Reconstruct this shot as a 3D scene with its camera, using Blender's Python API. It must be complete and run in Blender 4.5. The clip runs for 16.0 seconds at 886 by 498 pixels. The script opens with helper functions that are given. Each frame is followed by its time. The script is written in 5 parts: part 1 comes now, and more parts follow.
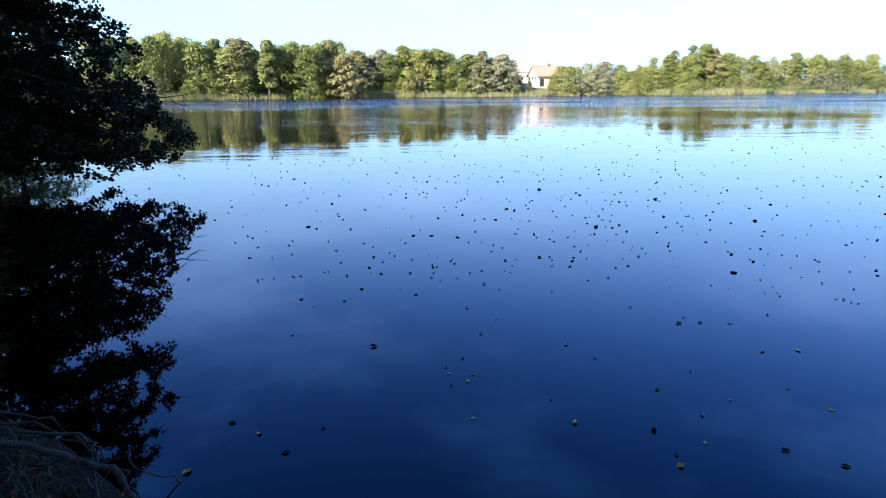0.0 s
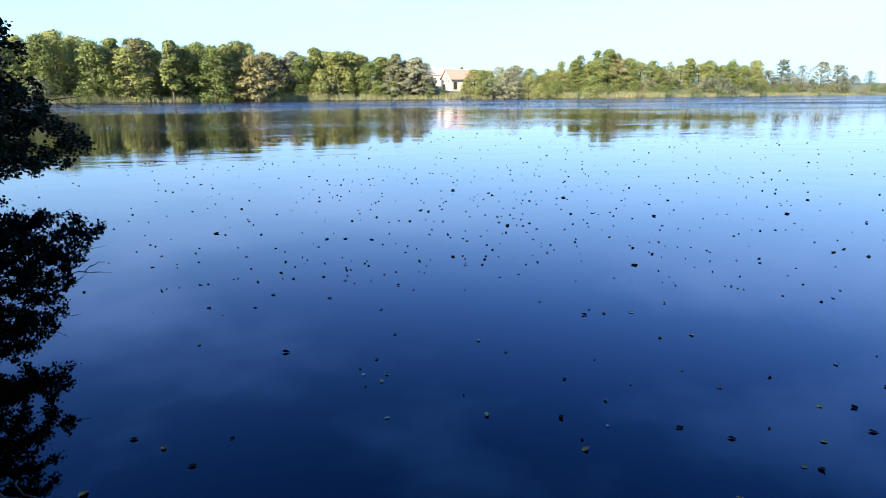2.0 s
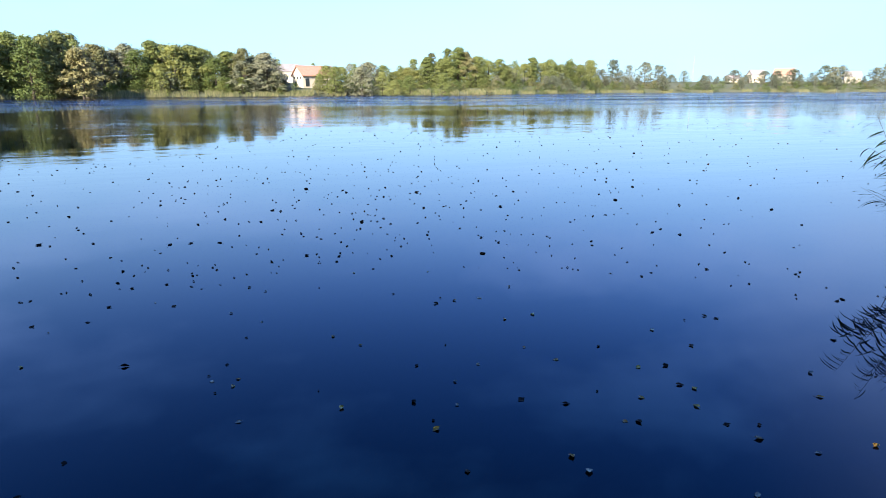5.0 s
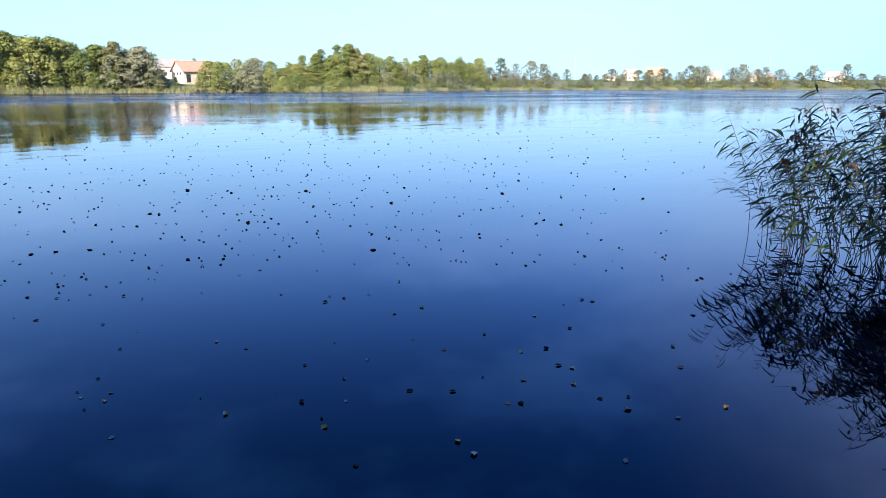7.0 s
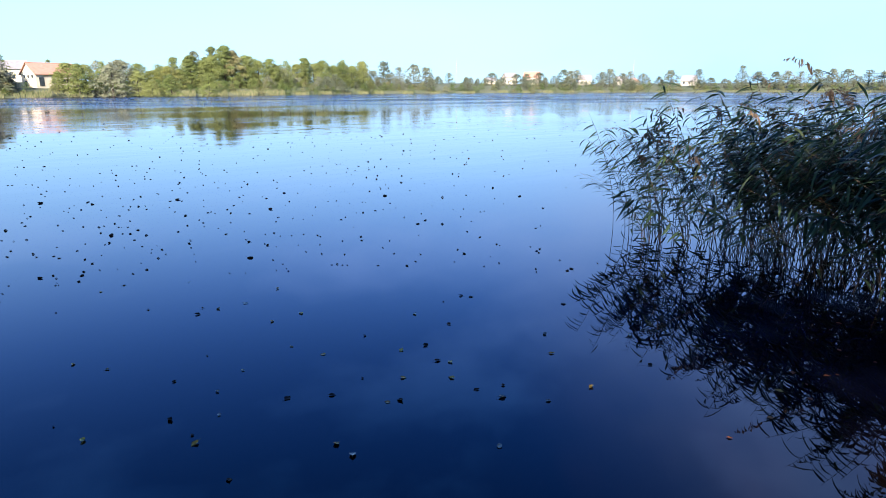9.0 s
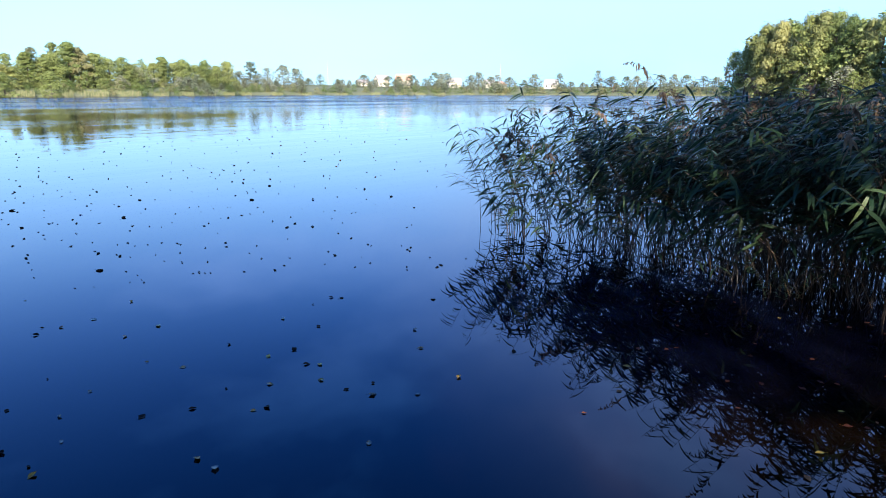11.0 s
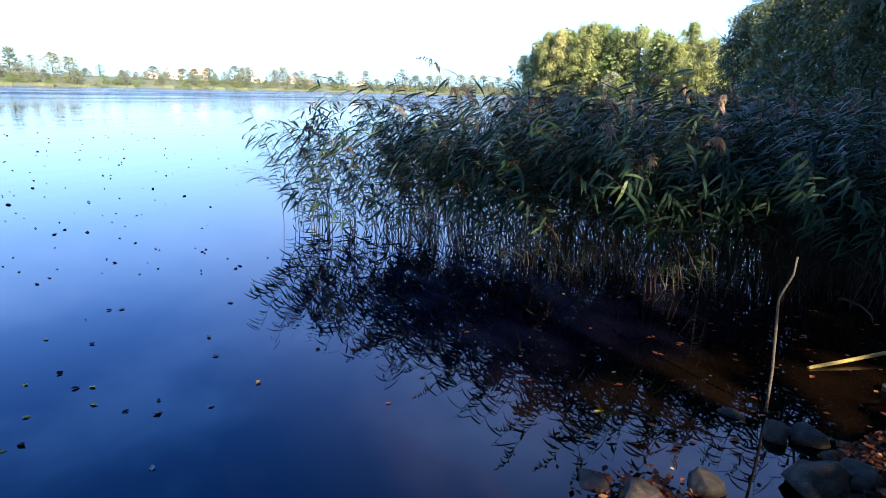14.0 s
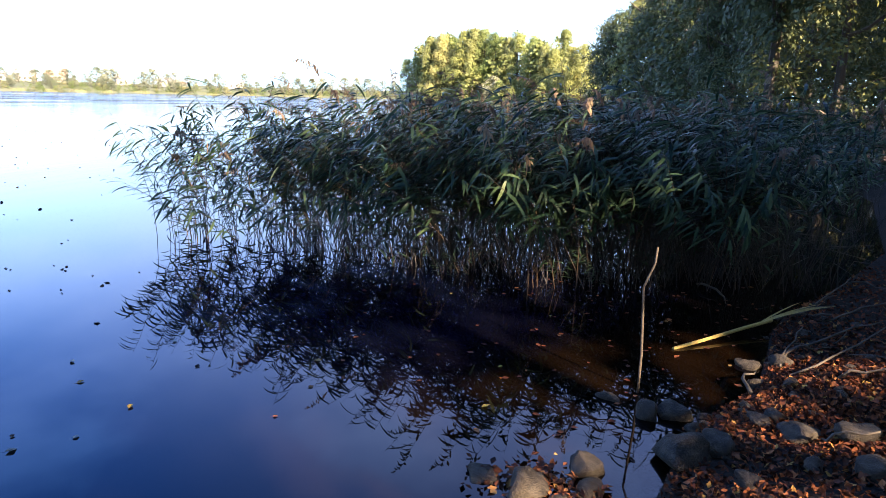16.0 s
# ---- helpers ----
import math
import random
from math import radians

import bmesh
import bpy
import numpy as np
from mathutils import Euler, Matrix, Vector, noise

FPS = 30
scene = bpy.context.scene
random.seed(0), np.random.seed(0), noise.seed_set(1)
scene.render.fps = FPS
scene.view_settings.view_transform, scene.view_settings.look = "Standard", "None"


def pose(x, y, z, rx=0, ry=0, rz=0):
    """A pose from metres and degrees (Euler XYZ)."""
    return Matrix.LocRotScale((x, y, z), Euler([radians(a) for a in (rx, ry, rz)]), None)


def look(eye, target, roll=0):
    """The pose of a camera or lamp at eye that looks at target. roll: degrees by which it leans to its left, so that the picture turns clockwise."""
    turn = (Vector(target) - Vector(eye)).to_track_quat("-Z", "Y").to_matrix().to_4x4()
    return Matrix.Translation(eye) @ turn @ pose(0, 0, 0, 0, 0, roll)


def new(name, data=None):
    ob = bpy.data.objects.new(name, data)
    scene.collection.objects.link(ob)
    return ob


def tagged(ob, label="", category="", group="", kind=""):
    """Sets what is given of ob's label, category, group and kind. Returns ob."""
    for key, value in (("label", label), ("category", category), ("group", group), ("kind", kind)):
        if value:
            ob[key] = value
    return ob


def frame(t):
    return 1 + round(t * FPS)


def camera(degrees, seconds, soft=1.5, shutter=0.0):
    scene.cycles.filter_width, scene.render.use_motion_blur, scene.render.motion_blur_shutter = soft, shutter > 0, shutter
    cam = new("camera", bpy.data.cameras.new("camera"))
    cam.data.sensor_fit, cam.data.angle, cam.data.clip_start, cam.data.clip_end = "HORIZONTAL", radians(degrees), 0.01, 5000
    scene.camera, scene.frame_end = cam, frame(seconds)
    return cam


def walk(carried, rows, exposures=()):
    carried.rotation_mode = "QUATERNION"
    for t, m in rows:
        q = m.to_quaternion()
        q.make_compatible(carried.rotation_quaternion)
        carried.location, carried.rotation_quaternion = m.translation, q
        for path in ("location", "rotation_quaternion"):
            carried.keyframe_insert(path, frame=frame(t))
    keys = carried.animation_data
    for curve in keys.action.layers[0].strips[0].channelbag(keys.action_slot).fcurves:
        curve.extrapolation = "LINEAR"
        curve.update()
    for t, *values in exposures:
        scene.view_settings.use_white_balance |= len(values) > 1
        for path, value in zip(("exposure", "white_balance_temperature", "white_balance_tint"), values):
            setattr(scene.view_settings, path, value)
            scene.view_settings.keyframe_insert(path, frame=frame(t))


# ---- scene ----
cam = camera(71.6, 16.0, 0.5)
PATH = [
    (0, (0.0, 0.0, 1.8), (-0.001, 1.937, 1.301), -0.4),
    (0.5, (0.01, -0.002, 1.797), (0.067, 1.934, 1.298), -0.3),
    (1, (0.028, -0.02, 1.794), (0.165, 1.914, 1.301), -0.1),
    (1.5, (0.039, -0.031, 1.791), (0.227, 1.899, 1.298), -0.3),
    (2, (0.059, -0.035, 1.79), (0.319, 1.886, 1.298), -0.3),
    (2.5, (0.072, -0.045, 1.793), (0.41, 1.863, 1.298), -0.2),
    (3, (0.087, -0.058, 1.792), (0.49, 1.836, 1.294), -0.2),
    (3.5, (0.091, -0.072, 1.791), (0.563, 1.806, 1.291), -0.1),
    (4, (0.107, -0.094, 1.791), (0.646, 1.766, 1.29), -0.3),
    (6.5, (0.18, -0.206, 1.792), (1.097, 1.497, 1.283), 0.2),
    (7, (0.202, -0.221, 1.786), (1.186, 1.443, 1.274), 0.0),
    (7.5, (0.224, -0.241, 1.78), (1.277, 1.381, 1.271), -0.1),
    (8, (0.256, -0.25, 1.773), (1.377, 1.326, 1.266), -0.5),
    (8.5, (0.258, -0.284, 1.776), (1.462, 1.232, 1.274), -0.0),
    (9, (0.277, -0.313, 1.773), (1.547, 1.148, 1.271), -0.1),
    (11.5, (0.327, -0.408, 1.752), (1.92, 0.7, 1.265), 0.6),
    (12, (0.33, -0.41, 1.759), (1.969, 0.633, 1.281), 0.9),
    (12.5, (0.359, -0.432, 1.751), (2.045, 0.533, 1.275), 0.8),
    (13, (0.384, -0.431, 1.733), (2.124, 0.435, 1.26), 0.9),
    (13.5, (0.414, -0.453, 1.716), (2.195, 0.317, 1.231), 1.1),
    (14, (0.448, -0.462, 1.706), (2.27, 0.196, 1.21), 1.4),
    (14.5, (0.474, -0.471, 1.698), (2.33, 0.082, 1.197), 1.2),
    (15, (0.479, -0.479, 1.698), (2.361, -0.016, 1.206), 1.0),
    (15.5, (0.471, -0.493, 1.702), (2.371, -0.103, 1.213), 0.9),
    (16, (0.461, -0.507, 1.706), (2.376, -0.187, 1.228), 1.4),
]
walk(cam, [(t, look(eye, target, roll)) for t, eye, target, roll in PATH],
     [(0, 2.2, 6500, 10), (3, 1.95, 6500, 10), (7, 1.85, 6350, 10), (9, 1.9, 6250, 11), (12, 2.08, 5950, 7), (14, 2.45, 6350, 10), (16, 2.95, 7400, 17)])

# ---- world, sun, exposure ----
SUN_AZ, SUN_EL = 224.0, 31.0
world = bpy.data.worlds.new("sky")
scene.world = world
world.use_nodes = True
wn, wl = world.node_tree.nodes, world.node_tree.links
background = wn["Background"]
sky = wn.new("ShaderNodeTexSky")
sky.sky_type, sky.sun_disc = "NISHITA", False
sky.sun_elevation, sky.sun_rotation = radians(SUN_EL), radians(SUN_AZ)
sky.air_density, sky.dust_density, sky.ozone_density = 0.9, 0.1, 7.0
# thin veils of high cloud drawn out along the wind
sky_at = wn.new("ShaderNodeTexCoord")
sky_map = wn.new("ShaderNodeMapping")
sky_map.inputs["Scale"].default_value = (1.6, 2.4, 4.5)
veil = wn.new("ShaderNodeTexNoise")
veil.inputs["Scale"].default_value, veil.inputs["Detail"].default_value = 1.6, 5.0
veil_ramp = wn.new("ShaderNodeMapRange")
veil_ramp.inputs["From Min"].default_value, veil_ramp.inputs["From Max"].default_value = 0.5, 0.68
veil_ramp.inputs["To Min"].default_value, veil_ramp.inputs["To Max"].default_value = 0.0, 0.28
veil_mix = wn.new("ShaderNodeMix")
veil_mix.data_type = "RGBA"
veil_mix.inputs["B"].default_value = (3.7, 5.3, 8.6, 1)
wl.new(sky_at.outputs["Generated"], sky_map.inputs["Vector"])
wl.new(sky_map.outputs["Vector"], veil.inputs["Vector"])
wl.new(veil.outputs["Fac"], veil_ramp.inputs["Value"])
wl.new(veil_ramp.outputs["Result"], veil_mix.inputs["Factor"])
wl.new(sky.outputs["Color"], veil_mix.inputs["A"])
# pale haze low over the horizon
low = wn.new("ShaderNodeSeparateXYZ")
low_ramp = wn.new("ShaderNodeMapRange")
low_ramp.interpolation_type = "SMOOTHSTEP"
low_ramp.inputs["From Min"].default_value, low_ramp.inputs["From Max"].default_value = 0.0, 0.36
low_ramp.inputs["To Min"].default_value, low_ramp.inputs["To Max"].default_value = 0.88, 0.0
haze = wn.new("ShaderNodeMix")
haze.data_type = "RGBA"
haze.inputs["B"].default_value = (1.46, 2.6, 3.5, 1)
wl.new(sky_at.outputs["Generated"], low.inputs["Vector"])
wl.new(low.outputs["Z"], low_ramp.inputs["Value"])
wl.new(low_ramp.outputs["Result"], haze.inputs["Factor"])
# the sky deepens towards the zenith
high_ramp = wn.new("ShaderNodeMapRange")
high_ramp.interpolation_type = "SMOOTHSTEP"
high_ramp.inputs["From Min"].default_value, high_ramp.inputs["From Max"].default_value = 0.08, 0.6
deepen = wn.new("ShaderNodeMix")
deepen.data_type, deepen.blend_type = "RGBA", "MULTIPLY"
deepen.inputs["B"].default_value = (0.17, 0.62, 1.2, 1)
wl.new(low.outputs["Z"], high_ramp.inputs["Value"])
wl.new(veil_mix.outputs["Result"], deepen.inputs["A"])
# but stays pale round the sun
glow = wn.new("ShaderNodeVectorMath")
glow.operation = "DOT_PRODUCT"
glow.inputs[1].default_value = (math.sin(radians(SUN_AZ)) * math.cos(radians(SUN_EL)), math.cos(radians(SUN_AZ)) * math.cos(radians(SUN_EL)), math.sin(radians(SUN_EL)))
pale = wn.new("ShaderNodeMapRange")
pale.interpolation_type = "SMOOTHSTEP"
pale.inputs["From Min"].default_value, pale.inputs["From Max"].default_value = 0.05, 0.75
pale.inputs["To Min"].default_value, pale.inputs["To Max"].default_value = 1.0, 0.0
depth_of_blue = wn.new("ShaderNodeMath")
depth_of_blue.operation = "MULTIPLY"
wl.new(sky_at.outputs["Generated"], glow.inputs[0])
wl.new(glow.outputs["Value"], pale.inputs["Value"])
wl.new(pale.outputs["Result"], depth_of_blue.inputs[0])
wl.new(high_ramp.outputs["Result"], depth_of_blue.inputs[1])
wl.new(depth_of_blue.outputs[0], deepen.inputs["Factor"])
# a broad thin veil of cirrus over the eastern sky
east_ramp = wn.new("ShaderNodeMapRange")
east_ramp.interpolation_type = "SMOOTHSTEP"
east_ramp.inputs["From Min"].default_value, east_ramp.inputs["From Max"].default_value = 0.64, 0.95
east_ramp.inputs["To Max"].default_value = 1.3
east_veil = wn.new("ShaderNodeMath")
east_veil.operation = "MULTIPLY"
east = wn.new("ShaderNodeMix")
east.data_type = "RGBA"
east.inputs["B"].default_value = (2.2, 3.4, 6.2, 1)
east.clamp_factor = True
wl.new(low.outputs["X"], east_ramp.inputs["Value"])
wl.new(east_ramp.outputs["Result"], east_veil.inputs[0])
wl.new(veil.outputs["Fac"], east_veil.inputs[1])
wl.new(east_veil.outputs[0], east.inputs["Factor"])
wl.new(deepen.outputs["Result"], east.inputs["A"])
wl.new(east.outputs["Result"], haze.inputs["A"])
wl.new(haze.outputs["Result"], background.inputs["Color"])
background.inputs["Strength"].default_value = 0.11
sun = new("sun", bpy.data.lights.new("sun", "SUN"))
sun.data.energy, sun.data.angle, sun.data.color = 5.0, radians(0.55), (1.0, 0.91, 0.74)
sun.matrix_world = look((0, 0, 60), (-60 * math.sin(radians(SUN_AZ)), -60 * math.cos(radians(SUN_AZ)), 60 - 60 * math.tan(radians(SUN_EL))))

# ---- materials ----
def material(name):
    m = bpy.data.materials.new(name)
    m.use_nodes = True
    t = m.node_tree
    return m, t.nodes, t.links, t.nodes["Principled BSDF"]


def ramp_node(nodes, stops):
    r = nodes.new("ShaderNodeValToRGB")
    while len(r.color_ramp.elements) < len(stops):
        r.color_ramp.elements.new(0.5)
    for e, (at, c) in zip(r.color_ramp.elements, stops):
        e.position, e.color = at, (*c, 1)
    return r


def noise_node(nodes, links, scale, detail=4.0, coords="Object", stretch=(1, 1, 1)):
    c = nodes.new("ShaderNodeTexCoord")
    mp = nodes.new("ShaderNodeMapping")
    mp.inputs["Scale"].default_value = stretch
    n = nodes.new("ShaderNodeTexNoise")
    n.inputs["Scale"].default_value, n.inputs["Detail"].default_value = scale, detail
    links.new(c.outputs[coords], mp.inputs["Vector"])
    links.new(mp.outputs["Vector"], n.inputs["Vector"])
    return n


def surface(name, stops, scale=3.0, rough=0.8, bump=0.3, fine=30.0, stretch=(1, 1, 1), metal=0.0):
    """A rough surface: colours over a broad noise, broken by a fine one that also gives the relief."""
    m, nodes, links, bsdf = material(name)
    broad, grain = noise_node(nodes, links, scale, 6, "Object", stretch), noise_node(nodes, links, fine, 5, "Object", stretch)
    mix = nodes.new("ShaderNodeMath")
    mix.operation = "MULTIPLY_ADD"
    mix.inputs[1].default_value = 0.45
    half = nodes.new("ShaderNodeMath")
    half.operation = "MULTIPLY"
    half.inputs[1].default_value = 0.55
    links.new(broad.outputs["Fac"], half.inputs[0])
    links.new(grain.outputs["Fac"], mix.inputs[0])
    links.new(half.outputs[0], mix.inputs[2])
    r = ramp_node(nodes, stops)
    links.new(mix.outputs[0], r.inputs["Fac"])
    links.new(r.outputs["Color"], bsdf.inputs["Base Color"])
    bsdf.inputs["Roughness"].default_value, bsdf.inputs["Metallic"].default_value = rough, metal
    bsdf.inputs["Specular IOR Level"].default_value = 0.5 if rough < 0.3 else 0.15
    b = nodes.new("ShaderNodeBump")
    b.inputs["Strength"].default_value, b.inputs["Distance"].default_value = bump, 0.02
    links.new(grain.outputs["Fac"], b.inputs["Height"])
    links.new(b.outputs["Normal"], bsdf.inputs["Normal"])
    return m


def foliage(name, stops, rough=0.55, through_light=0.3, spread=0.55, shine=0.3):
    """Leaves: each leaf and each plant a little different, and some light shines through."""
    m, nodes, links, bsdf = material(name)
    island, plant = nodes.new("ShaderNodeNewGeometry"), nodes.new("ShaderNodeObjectInfo")
    a = nodes.new("ShaderNodeMath")
    a.operation = "MULTIPLY"
    a.inputs[1].default_value = spread
    b = nodes.new("ShaderNodeMath")
    b.operation = "MULTIPLY_ADD"
    b.inputs[1].default_value = 1 - spread
    links.new(island.outputs["Random Per Island"], a.inputs[0])
    links.new(plant.outputs["Random"], b.inputs[0])
    links.new(a.outputs[0], b.inputs[2])
    r = ramp_node(nodes, stops)
    links.new(b.outputs[0], r.inputs["Fac"])
    links.new(r.outputs["Color"], bsdf.inputs["Base Color"])
    bsdf.inputs["Roughness"].default_value = rough
    bsdf.inputs["Specular IOR Level"].default_value = shine
    if through_light:
        thin = nodes.new("ShaderNodeBsdfTranslucent")
        links.new(r.outputs["Color"], thin.inputs["Color"])
        mix = nodes.new("ShaderNodeMixShader")
        mix.inputs["Fac"].default_value = through_light
        links.new(bsdf.outputs["BSDF"], mix.inputs[1])
        links.new(thin.outputs["BSDF"], mix.inputs[2])
        links.new(mix.outputs["Shader"], nodes["Material Output"].inputs["Surface"])
    return m


def water_surface():
    m, nodes, links, bsdf = material("lake_water")
    nodes.remove(bsdf)
    where = nodes.new("ShaderNodeNewGeometry")
    far = nodes.new("ShaderNodeVectorMath")
    far.operation = "LENGTH"
    links.new(where.outputs["Position"], far.inputs[0])
    # calm in the lee of the near trees, ruffled by wind out on the lake
    lee = nodes.new("ShaderNodeValToRGB")
    lee_at = nodes.new("ShaderNodeMapRange")
    lee_at.inputs["From Max"].default_value = 160.0
    links.new(far.outputs["Value"], lee_at.inputs["Value"])
    links.new(lee_at.outputs["Result"], lee.inputs["Fac"])
    stops = [(0.0, 0.003), (0.05, 0.006), (0.13, 0.025), (0.25, 0.05), (0.38, 0.065), (0.47, 0.4), (0.6, 0.9), (1.0, 1.0)]
    while len(lee.color_ramp.elements) < len(stops):
        lee.color_ramp.elements.new(0.5)
    for e, (at, v) in zip(lee.color_ramp.elements, stops):
        e.position, e.color = at, (v, v, v, 1)

    def ripples(scale, stretch, detail):
        mp = nodes.new("ShaderNodeMapping")
        mp.inputs["Scale"].default_value = stretch
        mp.inputs["Rotation"].default_value = (0, 0, radians(20))
        n = nodes.new("ShaderNodeTexNoise")
        n.inputs["Scale"].default_value, n.inputs["Detail"].default_value = scale, detail
        links.new(where.outputs["Position"], mp.inputs["Vector"])
        links.new(mp.outputs["Vector"], n.inputs["Vector"])
        return n

    fine, swell = ripples(5.0, (1, 2.2, 1), 3), ripples(0.5, (0.5, 1.4, 1), 3)
    both = nodes.new("ShaderNodeMath")
    both.operation = "MULTIPLY_ADD"
    both.inputs[1].default_value = 0.07
    links.new(fine.outputs["Fac"], both.inputs[0])
    links.new(swell.outputs["Fac"], both.inputs[2])
    b = nodes.new("ShaderNodeBump")
    b.inputs["Distance"].default_value = 0.75
    links.new(both.outputs[0], b.inputs["Height"])
    # cat's-paws: patches of wind between calmer lanes
    paws = ripples(0.045, (0.6, 1.6, 1), 4)
    paw_at = nodes.new("ShaderNodeMapRange")
    paw_at.inputs["From Min"].default_value, paw_at.inputs["From Max"].default_value = 0.4, 0.62
    paw_at.inputs["To Min"].default_value, paw_at.inputs["To Max"].default_value = 0.16, 1.25
    gust = nodes.new("ShaderNodeMath")
    gust.operation = "MULTIPLY"
    links.new(paws.outputs["Fac"], paw_at.inputs["Value"])
    links.new(paw_at.outputs["Result"], gust.inputs[0])
    links.new(lee.outputs["Color"], gust.inputs[1])
    links.new(gust.outputs[0], b.inputs["Strength"])
    gloss = nodes.new("ShaderNodeBsdfGlossy")
    gloss.inputs["Roughness"].default_value = 0.015
    gloss.inputs["Color"].default_value = (0.97, 0.93, 1.0, 1)
    fres = nodes.new("ShaderNodeFresnel")
    fres.inputs["IOR"].default_value = 1.333
    # clear over the shallows, the deep lake blue-black
    shallow = nodes.new("ShaderNodeBsdfTransparent")
    shallow.inputs["Color"].default_value = (0.4, 0.25, 0.13, 1)
    deep = nodes.new("ShaderNodeBsdfDiffuse")
    depth = nodes.new("ShaderNodeAttribute")
    depth.attribute_name = "depth"
    bed = ramp_node(nodes, [(0.1, (0.004, 0.0018, 0.0008)), (0.4, (0.003, 0.0016, 0.001)), (0.85, (0.0003, 0.0015, 0.007))])
    links.new(depth.outputs["Fac"], bed.inputs["Fac"])
    links.new(bed.outputs["Color"], deep.inputs["Color"])
    murk = nodes.new("ShaderNodeMapRange")
    murk.inputs["From Min"].default_value, murk.inputs["From Max"].default_value = 0.0, 0.1
    links.new(depth.outputs["Fac"], murk.inputs["Value"])
    body = nodes.new("ShaderNodeMixShader")
    links.new(murk.outputs["Result"], body.inputs["Fac"])
    links.new(shallow.outputs["BSDF"], body.inputs[1])
    links.new(deep.outputs["BSDF"], body.inputs[2])
    top = nodes.new("ShaderNodeMixShader")
    for n in (gloss, fres):
        links.new(b.outputs["Normal"], n.inputs["Normal"])
    links.new(fres.outputs["Fac"], top.inputs["Fac"])
    links.new(body.outputs["Shader"], top.inputs[1])
    links.new(gloss.outputs["BSDF"], top.inputs[2])
    links.new(top.outputs["Shader"], nodes["Material Output"].inputs["Surface"])
    return m


WATER = water_surface()
EARTH = surface("forest_floor", [(0.25, (0.007, 0.005, 0.004)), (0.5, (0.02, 0.012, 0.008)), (0.75, (0.05, 0.03, 0.018))], 1.2, 0.95, 0.8, 40)
MEADOW = surface("meadow_grass", [(0.25, (0.05, 0.06, 0.032)), (0.5, (0.085, 0.09, 0.052)), (0.75, (0.13, 0.122, 0.078))], 0.15, 0.95, 0.5, 8)
BARK = surface("bark", [(0.3, (0.03, 0.024, 0.018)), (0.55, (0.09, 0.072, 0.055)), (0.8, (0.17, 0.145, 0.115))], 2.5, 0.9, 0.8, 16, (1, 1, 0.25))
ROOT = surface("root_bark", [(0.3, (0.02, 0.016, 0.013)), (0.55, (0.05, 0.042, 0.033)), (0.8, (0.12, 0.105, 0.085))], 8, 0.75, 0.6, 60)
STONE = surface("field_stone", [(0.28, (0.01, 0.008, 0.006)), (0.5, (0.05, 0.037, 0.026)), (0.75, (0.135, 0.102, 0.07))], 5, 0.55, 0.9, 30)
DEAD = surface("dead_wood", [(0.3, (0.035, 0.026, 0.019)), (0.55, (0.085, 0.063, 0.046)), (0.8, (0.17, 0.135, 0.1))], 9, 0.8, 0.5, 70)
STRAW = surface("dry_reed_stalk", [(0.3, (0.17, 0.11, 0.03)), (0.55, (0.3, 0.2, 0.06)), (0.8, (0.42, 0.31, 0.12))], 9, 0.6, 0.3, 70)
PLASTER = surface("limewashed_plaster", [(0.3, (0.42, 0.35, 0.27)), (0.55, (0.5, 0.43, 0.34)), (0.8, (0.58, 0.51, 0.42))], 0.8, 0.85, 0.2, 12)
TILES = surface("clay_roof", [(0.3, (0.28, 0.14, 0.1)), (0.55, (0.36, 0.19, 0.14)), (0.8, (0.43, 0.25, 0.19))], 1.5, 0.8, 0.5, 10)
SLATE = surface("grey_roof", [(0.3, (0.16, 0.14, 0.14)), (0.55, (0.24, 0.21, 0.21)), (0.8, (0.32, 0.29, 0.28))], 1.5, 0.7, 0.4, 10)
IRON = surface("galvanised_steel", [(0.3, (0.3, 0.31, 0.33)), (0.7, (0.5, 0.51, 0.53))], 4, 0.5, 0.1, 30, metal=0.6)
GLASS = surface("window_glass", [(0.3, (0.02, 0.025, 0.03)), (0.7, (0.05, 0.06, 0.07))], 1, 0.08, 0.0, 5)

